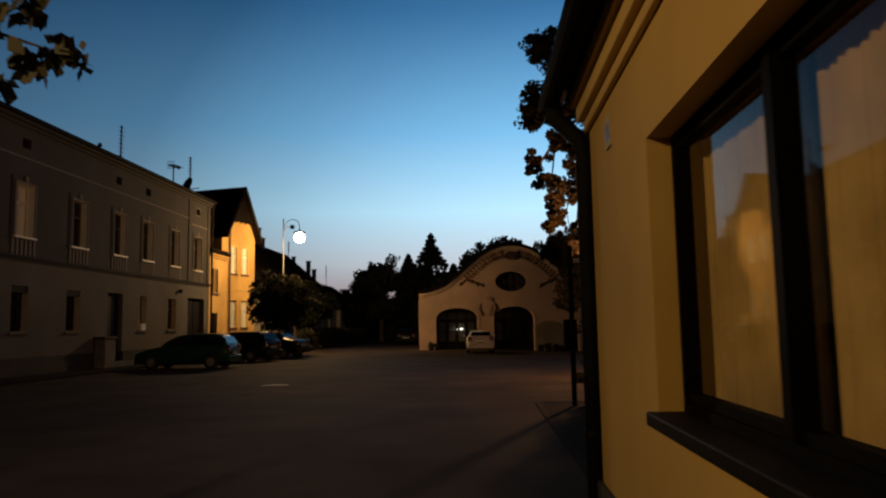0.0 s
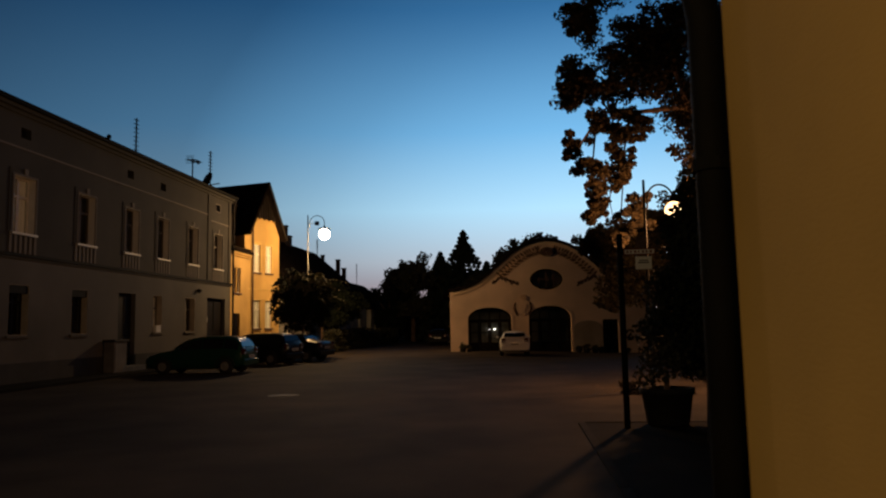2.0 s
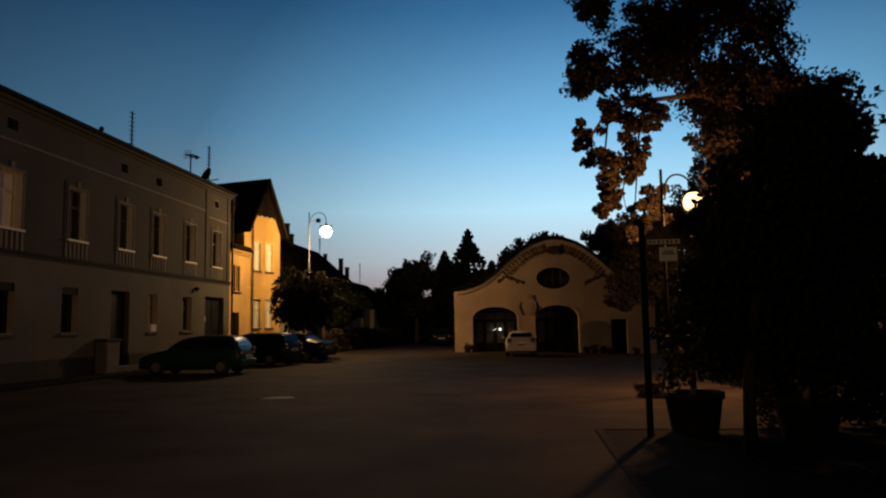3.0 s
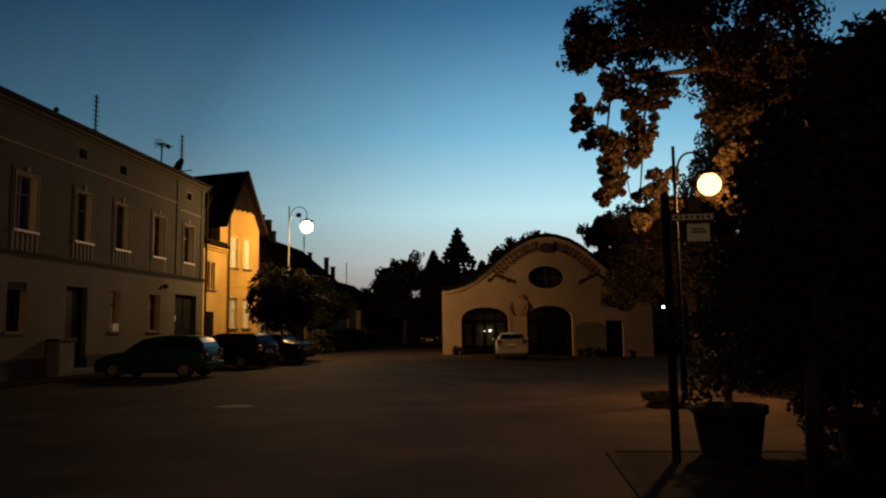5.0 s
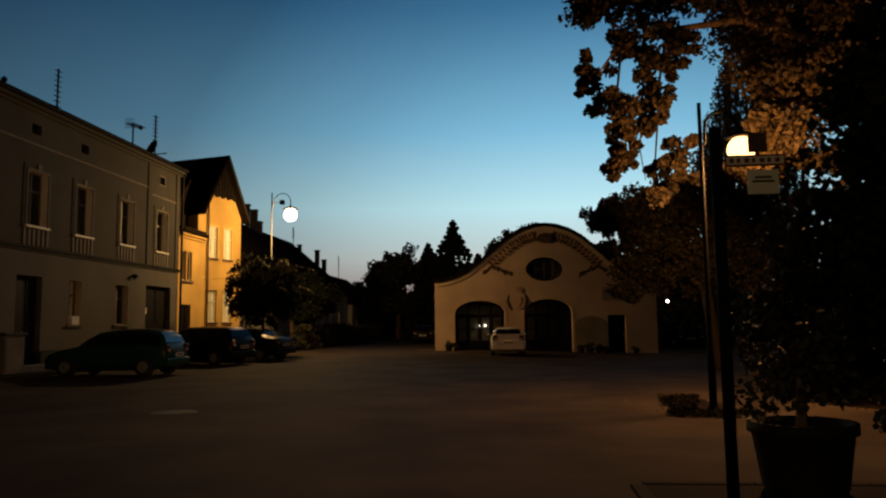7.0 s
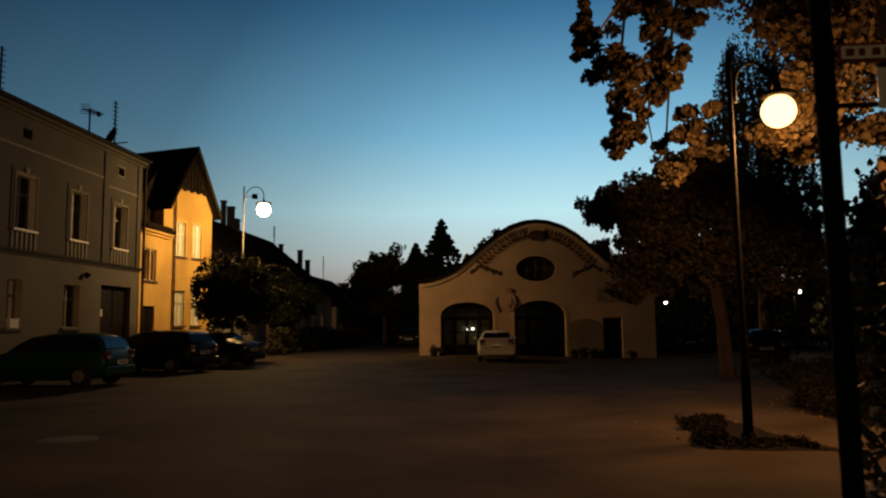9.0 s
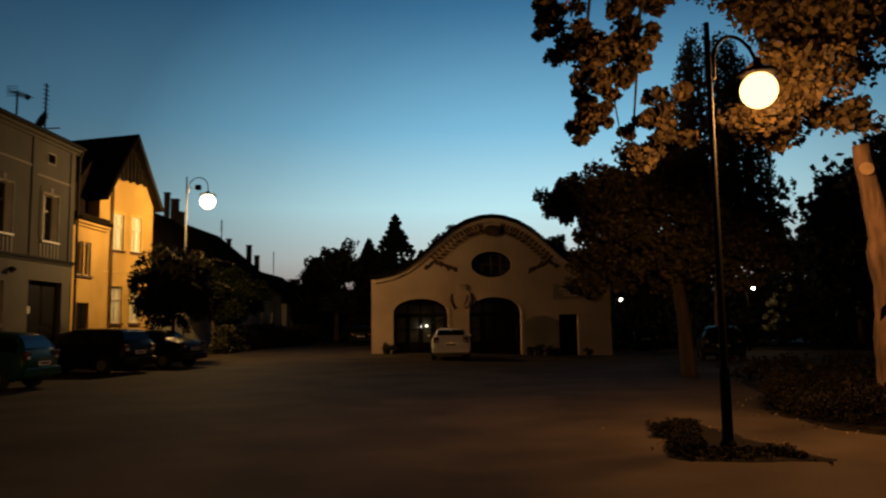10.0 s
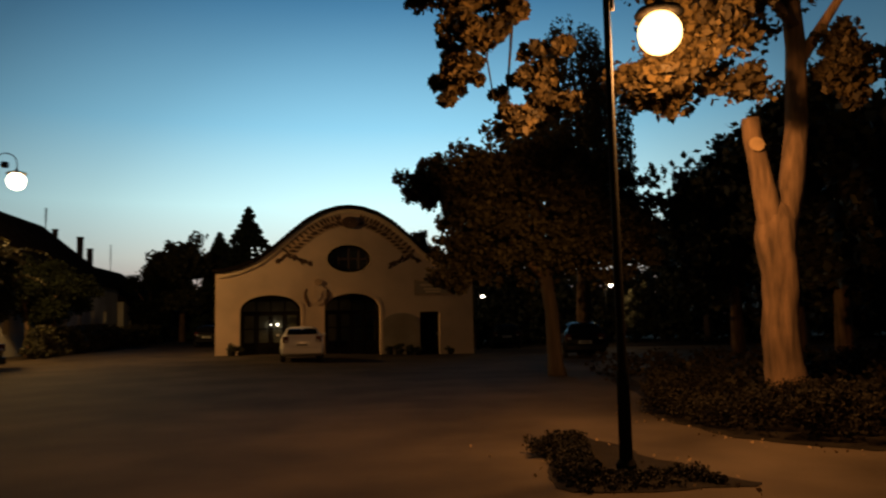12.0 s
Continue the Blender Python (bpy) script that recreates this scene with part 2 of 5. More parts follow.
def box(x0, y0, z0, x1, y1, z1, bevel=0.0):
    return add_box(bmesh.new(), x0, y0, z0, x1, y1, z1, bevel)


def add_tube(bm, pts, radii, seg=10, wobble=0.0, rnd=None):
    pts = [Vector(p) for p in pts]
    if not isinstance(radii, (list, tuple)):
        radii = [radii] * len(pts)
    rings = []
    ref = Vector((0.31, 0.95, 0.05))
    for i, p in enumerate(pts):
        d = (pts[min(i + 1, len(pts) - 1)] - pts[max(i - 1, 0)]).normalized()
        a = d.cross(ref).normalized()
        if a.length < 0.1:
            a = d.cross(Vector((1, 0, 0))).normalized()
        b = d.cross(a)
        ring = []
        for k in range(seg):
            t = 2 * math.pi * k / seg
            r = radii[i] * (1 + (wobble * rnd.uniform(-1, 1) if rnd else 0))
            ring.append(bm.verts.new(p + r * (math.cos(t) * a + math.sin(t) * b)))
        rings.append(ring)
    for r0, r1 in zip(rings, rings[1:]):
        for k in range(seg):
            bm.faces.new((r0[k], r0[(k + 1) % seg], r1[(k + 1) % seg], r1[k]))
    bm.faces.new(rings[0][::-1])
    bm.faces.new(rings[-1])
    return bm


def tube(pts, radii, seg=10, wobble=0.0, rnd=None):
    return add_tube(bmesh.new(), pts, radii, seg, wobble, rnd)


def lathe(profile, seg=24, centre=(0, 0, 0)):
    bm = bmesh.new()
    c = Vector(centre)
    rings = [[bm.verts.new(c + Vector((r * math.cos(2 * math.pi * k / seg), r * math.sin(2 * math.pi * k / seg), z))) for k in range(seg)] for r, z in profile]
    for r0, r1 in zip(rings, rings[1:]):
        for k in range(seg):
            bm.faces.new((r0[k], r0[(k + 1) % seg], r1[(k + 1) % seg], r1[k]))
    bm.faces.new(rings[0][::-1])
    bm.faces.new(rings[-1])
    return bm


def slab(outline, holes, place, depth):
    """A flat wall of an outline (u, v) with holes, thickness depth; place(u, v, d) gives the spot at depth d behind the face."""
    from_holes = [h[::-1] for h in holes]
    loops = [[Vector((u, v, 0)) for u, v in lp] for lp in [outline, *from_holes]]
    tris = tessellate(loops)
    flat = [p for lp in loops for p in lp]
    bm = bmesh.new()
    front = [bm.verts.new(place(p.x, p.y, 0.0)) for p in flat]
    back = [bm.verts.new(place(p.x, p.y, depth)) for p in flat]
    for a, b, c in tris:
        bm.faces.new((front[a], front[b], front[c]))
        bm.faces.new((back[c], back[b], back[a]))
    s = 0
    for lp in loops:
        n = len(lp)
        for i in range(n):
            j = (i + 1) % n
            bm.faces.new((front[s + i], back[s + i], back[s + j], front[s + j]))
        s += n
    return bm


def tessellate(loops):
    from mathutils import geometry
    return [t for t in geometry.tessellate_polygon(loops) if len(set(t)) == 3]


def rect(u0, v0, u1, v1):
    return [(u0, v0), (u1, v0), (u1, v1), (u0, v1)]


def arched(u0, v0, u1, spring, top, seg=18):
    pts = [(u0, v0), (u1, v0)]
    c, r = (u0 + u1) / 2, (u1 - u0) / 2
    for k in range(seg + 1):
        t = math.pi * k / seg
        pts.append((c + r * math.cos(t), spring + (top - spring) * math.sin(t) ** 0.85))
    return pts


def ring_frame(outer, inner, place, d0, d1):
    """A frame between two loops with the same number of points."""
    bm = bmesh.new()
    n = len(outer)
    lists = [[bm.verts.new(place(u, v, d)) for u, v in lp] for lp, d in ((outer, d0), (inner, d0), (inner, d1), (outer, d1))]
    for a, b in ((0, 1), (1, 2), (2, 3), (3, 0)):
        for i in range(n):
            j = (i + 1) % n
            bm.faces.new((lists[a][i], lists[a][j], lists[b][j], lists[b][i]))
    return bm


def panel(u0, v0, u1, v1, place, d0, d1):
    """A block on a wall from depth d0 to d1 (minus is proud)."""
    bm = bmesh.new()
    vs = [bm.verts.new(place(u, v, d)) for d in (d0, d1) for u, v in rect(u0, v0, u1, v1)]
    for q in ((0, 1, 2, 3), (7, 6, 5, 4), (0, 4, 5, 1), (1, 5, 6, 2), (2, 6, 7, 3), (3, 7, 4, 0)):
        bm.faces.new([vs[i] for i in q])
    return bm


def ground_z(x, y):
    """The square falls slightly towards its far corner."""
    def step(a, b, v):
        t = min(1, max(0, (v - a) / (b - a)))
        return t * t * (3 - 2 * t)
    return -0.30 * step(-2, 9, x) * step(32, 52, y)


def leaves(name, clumps, size, mat, parent, seed, droop=0.0, per=60, flat=0.8, label=""):
    """One mesh of many small pointed leaves round the clumps (x, y, z, radius)."""
    rng = np.random.default_rng(seed)
    c = np.array(clumps, float)
    idx = np.repeat(np.arange(len(c)), per)
    d = rng.normal(size=(len(idx), 3))
    d /= np.linalg.norm(d, axis=1)[:, None]
    rad = c[idx, 3] * rng.random(len(idx)) ** 0.45
    pos = c[idx, :3] + d * rad[:, None] * np.array([1, 1, flat])
    a = rng.normal(size=(len(idx), 3))
    a[:, 2] -= droop
    a /= np.linalg.norm(a, axis=1)[:, None]
    b = np.cross(a, rng.normal(size=(len(idx), 3)))
    b /= np.linalg.norm(b, axis=1)[:, None]
    s = (size * rng.uniform(0.6, 1.25, len(idx)))[:, None]
    quad = np.stack([pos - a * s * 0.5, pos + b * s * 0.36, pos + a * s * 0.55, pos - b * s * 0.36], 1).reshape(-1, 3)
    me = bpy.data.meshes.new(name)
    n = len(idx)
    me.vertices.add(4 * n)
    me.vertices.foreach_set("co", quad.ravel())
    me.loops.add(4 * n)
    me.loops.foreach_set("vertex_index", np.arange(4 * n))
    me.polygons.add(n)
    me.polygons.foreach_set("loop_start", np.arange(0, 4 * n, 4))
    me.update(calc_edges=True)
    me.materials.append(mat)
    ob = new(name, me)
    if parent is not None:
        ob.parent = parent
    return tagged(ob, label)


def blob_clumps(seed, blobs):
    """Clumps spread through ellipsoids (centre, radii, count, clump radius), thicker towards the rim."""
    rnd = random.Random(seed)
    out = []
    for (cx, cy, cz), (rx, ry, rz), n, r in blobs:
        for _ in range(n):
            v = Vector((rnd.gauss(0, 1), rnd.gauss(0, 1), rnd.gauss(0, 1))).normalized() * rnd.uniform(0.25, 1.0) ** 0.6
            v *= 0.82 + 0.75 * noise.noise(v * 2.6 + Vector((cx, cy, cz + seed)))
            out.append((cx + v.x * rx, cy + v.y * ry, cz + v.z * rz, r * rnd.uniform(0.6, 1.35)))
    return out


# ---- ground ----
def build_ground():
    bm = bmesh.new()
    xs = [-1500, -300, -80, -40, -25, -18, -12, -8, -5, -2, 0, 2, 4, 6, 9, 12, 16, 25, 45, 90, 300, 1500]
    ys = [-600, -60, -20, -5, 2, 8, 14, 20, 26, 30, 33, 36, 39, 42, 45, 48, 51, 54, 60, 75, 100, 200, 600, 2500]
    grid = [[bm.verts.new((x, y, ground_z(x, y))) for x in xs] for y in ys]
    for r0, r1 in zip(grid, grid[1:]):
        for i in range(len(xs) - 1):
            bm.faces.new((r0[i], r0[i + 1], r1[i + 1], r1[i]))
    tagged(obj("ground", bm, ASPHALT, smooth=True), "worn dark asphalt of the town square", "ground", kind="structure")


build_ground()

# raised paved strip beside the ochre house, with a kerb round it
tagged(obj("pavement", box(1.62, 6.9, -0.1, 9.0, 17.0, 0.012), PAVING_SHADED), "paved strip beside the ochre house, tree shade put into its colour", "pavement", kind="structure")
kerb_home = base("kerb", "low stone kerb round the paved strip", "kerb", kind="structure")
kerb_mesh = None
for k in range(10 + 7):
    bm = box(-0.06, 0.005, -0.1, 0.06, 0.995, 0.022, 0.008) if kerb_mesh is None else None
    if kerb_mesh is None:
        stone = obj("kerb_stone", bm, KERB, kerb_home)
        kerb_mesh = stone.data
    else:
        stone = new("kerb_stone", kerb_mesh)
        stone.parent = kerb_home
    stone.matrix_basis = pose(1.56, 7.0 + k, 0) if k < 10 else pose(1.62 + (k - 9), 17.06, 0, 0, 0, 90)

tagged(obj("pavement_left", box(-15.7, 12.0, -0.1, -14.3, 44.4, 0.10, 0.02), PAVING_SHADED), "narrow pavement along the grey house", "pavement", kind="structure")


# ---- windows and doors that sit in walls ----
def glass_pane(loop, place, d, mat, parent):
    """One sheet of glass that faces outward."""
    bm = bmesh.new()
    f = bm.faces.new([bm.verts.new(place(u, v, d)) for u, v in loop])
    f.normal_update()
    if f.normal.dot(place(0, 0, -1) - place(0, 0, 0)) < 0:
        f.normal_flip()
    me = bpy.data.meshes.new("pane")
    bm.to_mesh(me)
    bm.free()
    me.materials.append(mat)
    pane = new("pane", me)
    pane.parent = parent
    pane.visible_shadow = False
    return pane


def window(place, u0, v0, u1, v1, home, frame_mat=WHITE_PAINT, depth=0.12, transom=0.66, curtain=None, bars=True, cloth=CURTAIN, reveal=None):
    """A casement window in an opening: frame, cross bars, pane and the dark room or curtain behind it."""
    w = base("window", "", "", m=None)
    w.parent = home
    t = 0.055
    part("window_frame", ring_frame(rect(u0, v0, u1, v1), rect(u0 + t, v0 + t, u1 - t, v1 - t), place, depth, depth + 0.06), frame_mat, w)
    if bars:
        uc = (u0 + u1) / 2
        vt = v0 + (v1 - v0) * transom
        part("mullion", panel(uc - 0.045, v0 + t, uc + 0.045, v1 - t, place, depth - 0.006, depth + 0.05), frame_mat, w)
        part("transom", panel(u0 + t, vt - 0.04, u1 - t, vt + 0.04, place, depth - 0.003, depth + 0.05), frame_mat, w)
    if reveal is not None:
        part("reveal", ring_frame(rect(u0, v0, u1, v1), rect(u0 + 0.012, v0 + 0.012, u1 - 0.012, v1 - 0.012), place, 0.004, depth - 0.002), reveal, w, "pale painted reveal")
    glass_pane(rect(u0 + t, v0 + t, u1 - t, v1 - t), place, depth + 0.03, GLASS, w)
    if curtain is not None:
        part("curtain", folds(u0 + t, v0 + t, u1 - t, v1 - t, place, depth + 0.075, curtain), cloth, w)
    return w


def folds(u0, v0, u1, v1, place, d, amp, n=40):
    bm = bmesh.new()
    rows = []
    for k in range(n + 1):
        u = u0 + (u1 - u0) * k / n
        dd = d + amp * math.sin(k * 1.9) + 0.4 * amp * math.sin(k * 0.7 + 1)
        rows.append((bm.verts.new(place(u, v0, dd)), bm.verts.new(place(u, v1, dd))))
    for a, b in zip(rows, rows[1:]):
        bm.faces.new((a[0], b[0], b[1], a[1]))
    return bm


def plank_door(place, u0, v0, u1, v1, home, depth=0.16, leaves_n=2, mat=DARK_WOOD):
    d = base("door", "", "")
    d.parent = home
    w = (u1 - u0) / leaves_n
    for k in range(leaves_n):
        a = u0 + k * w + 0.01
        leaf = part("door_leaf", panel(a, v0, a + w - 0.02, v1, place, depth, depth + 0.06), mat, d)
        for v_lo, v_hi in ((v0 + 0.15, v0 + (v1 - v0) * 0.42), (v0 + (v1 - v0) * 0.48, v1 - 0.15)):
            part("door_panel", panel(a + 0.1, v_lo, a + w - 0.12, v_hi, place, depth - 0.022, depth), mat, leaf)
    part("handle", panel(u0 + w - 0.12, v0 + 1.0, u0 + w - 0.07, v0 + 1.14, place, depth - 0.06, depth), STEEL, d, "steel handle")
    return d


# ---- ochre house beside the camera ----
OX = 1.186


def ochre_face(u, v, d):
    return Vector((OX + d, u, v))


near = base("ochre_house", "low ochre rendered house with a dark-framed window", "house", m=None)
part("wall", slab(rect(-4.0, 0.0, 6.5, 3.12), [rect(2.83, 1.19, 4.96, 2.39), rect(-1.6, 1.19, 0.4, 2.39)], ochre_face, 0.38), OCHRE, near)
part("side_wall", box(OX + 0.385, 6.12, 0, 9.5, 6.498, 3.118), OCHRE, near)
part("rear_wall", box(9.1, -4.0, 0, 9.48, 6.11, 3.118), OCHRE, near)
part("end_wall", box(OX + 0.39, -4.0, 0, 9.09, -3.62, 3.118), OCHRE, near)
part("plinth", box(OX - 0.035, -4.0, 0, OX - 0.002, 6.655, 0.62, 0.008), DARK_PLINTH, near, "dark painted plinth")
part("side_plinth", box(OX, 6.502, 0, 9.5, 6.535, 0.62, 0.008), DARK_PLINTH, near)
for z0, z1, out in ((2.84, 2.91, 0.035), (2.914, 3.02, 0.075), (3.024, 3.115, 0.11)):
    part("cornice", box(OX - out, -4.05, z0, OX - 0.002, 6.5 + out, z1, 0.012), OCHRE_TRIM, near)
    part("side_cornice", box(OX, 6.502, z0, 9.5, 6.5 + out, z1, 0.012), OCHRE_TRIM, near)
bm = bmesh.new()
rf = [bm.verts.new(p) for p in ((0.99, -4.3, 3.13), (0.99, 6.8, 3.13), (9.8, 6.8, 3.13), (9.8, -4.3, 3.13), (5.3, -1.0, 5.6), (5.3, 3.6, 5.6))]
for q in ((0, 1, 2, 3), (0, 4, 5, 1), (1, 5, 2), (2, 5, 4, 3), (3, 4, 0)):
    bm.faces.new([rf[i] for i in q])
part("roof", bm, ROOF_DARK, near)
bm = bmesh.new()
prof = [(0.085 * math.cos(a), 0.085 * math.sin(a)) for a in [math.pi + math.pi * k / 8 for k in range(9)]]
rows = [[bm.verts.new((0.97 + px, y, 3.13 + pz)) for px, pz in prof] for y in (-4.3, 6.84)]
for i in range(8):
    bm.faces.new((rows[0][i], rows[0][i + 1], rows[1][i + 1], rows[1][i]))
bmesh.ops.solidify(bm, geom=bm.faces[:], thickness=0.006)
part("gutter", bm, DARK_SHEET, near, "dark half-round gutter")
part("downpipe", tube([(0.98, 6.70, 3.07), (0.99, 6.69, 2.98), (1.14, 6.60, 2.80), (1.155, 6.58, 2.68), (1.155, 6.58, 0.0)], 0.058, 12), DARK_SHEET, near, "black downpipe", True)
for z in (0.9, 2.2):
    part("pipe_clip", lathe([(0.068, z - 0.02), (0.068, z + 0.02)], 12, (1.155, 6.58, 0)), DARK_SHEET, near)
for ya, yb in ((2.83, 4.96), (-1.6, 0.4)):
    ym = (ya + yb) / 2
    w = base("window", "", "")
    w.parent = near
    part("window_frame", ring_frame(rect(ya, 1.19, yb, 2.39), rect(ya + 0.038, 1.26, yb - 0.038, 2.355), ochre_face, 0.105, 0.175), FRAME_BLACK, w, "black painted frame")
    part("mullion", panel(ym - 0.03, 1.261, ym + 0.03, 2.354, ochre_face, 0.10, 0.175), FRAME_BLACK, w)
    for a, b in ((ya + 0.039, ym - 0.031), (ym + 0.031, yb - 0.039)):
        part("sash", ring_frame(rect(a, 1.261, b, 2.354), rect(a + 0.024, 1.30, b - 0.024, 2.328), ochre_face, 0.115, 0.165), FRAME_BLACK, w)
        glass_pane(rect(a + 0.023, 1.299, b - 0.023, 2.329), ochre_face, 0.14, GLASS_DUSTY, w)
        part("curtain", folds(a, 1.24, b, 2.36, ochre_face, 0.235, 0.010, 60), CURTAIN_DULL, w, "dull yellowed curtain")
    part("window_sill", box(OX - 0.055, ya + 0.002, 1.165, OX + 0.11, yb - 0.002, 1.222, 0.008), SILL_STONE, w, "dark stone sill")
plaque = base("house_number_plaque", "small enamel number plaque on the ochre wall", "sign")
part("plate", panel(5.75, 2.56, 5.89, 2.73, ochre_face, -0.012, 0.0), REVEAL, plaque)
for a, b in ((5.77, 5.795), (5.825, 5.85)):
    part("number_bar", panel(a, 2.60, b, 2.69, ochre_face, -0.015, -0.012), PLATE_BLUE, plaque)

# ---- long grey house ----
GX = -15.71


def grey_face(u, v, d):
    return Vector((GX - d, u, v))


grey = base("grey_house", "long two-storey grey rendered town house, pale below and brown above", "house")
UP = [19.4, 22.7, 26.12, 29.67, 32.98, 35.74, 38.91, 42.03]
LOW = [(19.4, 20.4), (22.7, 23.7), (26.12, 27.10), (29.49, 30.48), (35.56, 36.36), (38.73, 39.80)]
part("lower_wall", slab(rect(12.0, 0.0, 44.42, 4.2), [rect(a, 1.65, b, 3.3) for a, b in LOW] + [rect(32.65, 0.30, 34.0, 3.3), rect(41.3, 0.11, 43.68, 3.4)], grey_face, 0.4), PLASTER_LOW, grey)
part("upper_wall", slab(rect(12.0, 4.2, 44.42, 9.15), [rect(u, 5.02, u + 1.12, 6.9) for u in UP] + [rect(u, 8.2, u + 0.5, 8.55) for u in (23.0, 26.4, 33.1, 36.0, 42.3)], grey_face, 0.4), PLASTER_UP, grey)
part("plinth", panel(12.0, 0.0, 32.6, 0.75, grey_face, -0.03, -0.003), DARK_PLINTH, grey)
part("plinth", panel(34.05, 0.0, 41.25, 0.75, grey_face, -0.03, -0.003), DARK_PLINTH, grey)
# the upper band's dark colour stands in for the shadow line there
for v0, v1, out in ((4.14, 4.22, 0.05), (4.224, 4.32, 0.10)):
    part("band_course", panel(12.0, v0, 44.45, v1, grey_face, -out, -0.003), PLASTER_UP if out < 0.1 else DARK_SHEET, grey)
part("frieze_line", panel(12.0, 7.80, 41.2, 7.87, grey_face, -0.03, -0.002), PLASTER_TRIM, grey)
part("frieze_line", panel(41.45, 7.52, 44.1, 7.60, grey_face, -0.03, -0.002), PLASTER_TRIM, grey)
for u in (41.2, 44.0):
    part("pilaster", panel(u, 4.33, u + 0.35, 9.0, grey_face, -0.045, -0.003), PLASTER_UP, grey)
for v0, v1, out in ((8.95, 9.06, 0.08), (9.064, 9.18, 0.22), (9.184, 9.28, 0.36)):
    part("cornice", panel(12.0, v0, 44.6, v1, grey_face, -out, -0.003), PLASTER_UP if out < 0.3 else DARK_SHEET, grey)
bm = bmesh.new()
vs = [bm.verts.new(p) for p in ((GX + 0.42, 12, 9.285), (GX + 0.42, 44.65, 9.285), (GX - 5.5, 44.65, 10.0), (GX - 5.5, 12, 10.0), (GX - 11, 44.65, 9.285), (GX - 11, 12, 9.285))]
for q in ((0, 1, 2, 3), (3, 2, 4, 5), (1, 4, 2), (0, 3, 5), (0, 5, 4, 1)):
    bm.faces.new([vs[i] for i in q])
part("roof", bm, ROOF_DARK, grey)
part("end_wall", box(GX - 10.8, 44.03, 0, GX - 0.405, 44.41, 9.2), PLASTER_UP, grey)
part("end_wall", box(GX - 10.8, 12.0, 0, GX - 0.405, 12.4, 9.2), PLASTER_UP, grey)
part("rear_wall", box(GX - 10.8, 12.41, 0, GX - 10.4, 44.02, 9.2), PLASTER_UP, grey)
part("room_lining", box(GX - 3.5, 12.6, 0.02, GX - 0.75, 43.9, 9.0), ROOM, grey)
for i, u in enumerate(UP):
    w = window(grey_face, u, 5.02, u + 1.12, 6.9, grey, depth=0.25, curtain=0.02 if i in (0, 2) else None, frame_mat=FRAME_GREY if i != 2 else WHITE_PAINT, cloth=CURTAIN_LIT if i == 2 else CURTAIN, reveal=WHITE_PAINT)
    part("window_sill", panel(u - 0.08, 4.94, u + 1.20, 5.015, grey_face, -0.10, 0.22), WHITE_PAINT, w)
    part("surround", ring_frame(rect(u - 0.2, 5.02, u + 1.32, 7.12), rect(u - 0.06, 5.021, u + 1.18, 6.96), grey_face, -0.025, -0.002), PLASTER_UP, w)
    part("architrave", ring_frame(rect(u - 0.06, 5.0205, u + 1.18, 6.96), rect(u, 5.021, u + 1.12, 6.9), grey_face, -0.045, -0.002), PLASTER_TRIM, w)
    part("keystone", panel(u + 0.47, 6.97, u + 0.65, 7.17, grey_face, -0.055, -0.027), PLASTER_TRIM, w)
    for k in range(6):
        a = u - 0.12 + k * 0.245
        part("apron_slat", panel(a, 4.34, a + 0.12, 4.93, grey_face, -0.03, -0.002), PLASTER_TRIM, w)
for i, (a, b) in enumerate(LOW):
    w = window(grey_face, a, 1.65, b, 3.3, grey, depth=0.24, curtain=0.02 if i == 4 else None, frame_mat=FRAME_GREY if i > 3 else DARK_WOOD, cloth=CURTAIN_LIT if i == 4 else CURTAIN, reveal=REVEAL)
    part("window_sill", panel(a - 0.1, 1.56, b + 0.1, 1.645, grey_face, -0.08, 0.22), PLASTER_LOW, w)
    if i < 4:
        part("window_hood", panel(a + 0.005, 3.02, b - 0.005, 3.295, grey_face, 0.03, 0.23), DARK_SHEET, w, "dark rolled shutter box")
plank_door(grey_face, 32.65, 0.30, 34.0, 3.3, grey, 0.2)
part("door_step", panel(32.5, 0.1, 34.15, 0.295, grey_face, -0.5, 0.2), CONCRETE, grey)
plank_door(grey_face, 41.3, 0.11, 43.68, 3.4, grey, 0.22)
for u in (23.0, 26.4, 33.1, 36.0, 42.3):
    v = part("attic_vent", panel(u, 8.2, u + 0.5, 8.55, grey_face, 0.2, 0.24), DARK_WOOD, grey)
    if u > 40:
        part("vent_surround", ring_frame(rect(u - 0.06, 8.14, u + 0.56, 8.61), rect(u, 8.2, u + 0.5, 8.55), grey_face, -0.02, -0.002), PLASTER_TRIM, v)
part("downpipe", tube([(GX + 0.25, 44.5, 9.1), (GX + 0.12, 44.5, 8.8), (GX + 0.12, 44.5, 0.1)], 0.055, 10), SOOT, grey, "dark downpipe", True)
part("wall_lamp", tube([(GX + 0.0, 40.05, 3.72), (GX + 0.08, 40.05, 3.74), (GX + 0.16, 40.05, 3.66)], [0.05, 0.09, 0.13], 10), DARK_SHEET, grey)

notice = base("paper_notice", "small white paper notice pinned on the dark door", "notice")
part("sheet", panel(41.52, 2.12, 41.78, 2.40, grey_face, 0.192, 0.196), PLATE_WHITE, notice)
sill_box = base("window_box", "small white box on the grey house's window sill", "window box")
part("body", panel(35.72, 1.648, 36.15, 1.92, grey_face, -0.07, 0.10), PLATE_WHITE, sill_box)
part("rim", panel(35.70, 1.923, 36.17, 1.96, grey_face, -0.08, 0.11), PLATE_WHITE, sill_box)

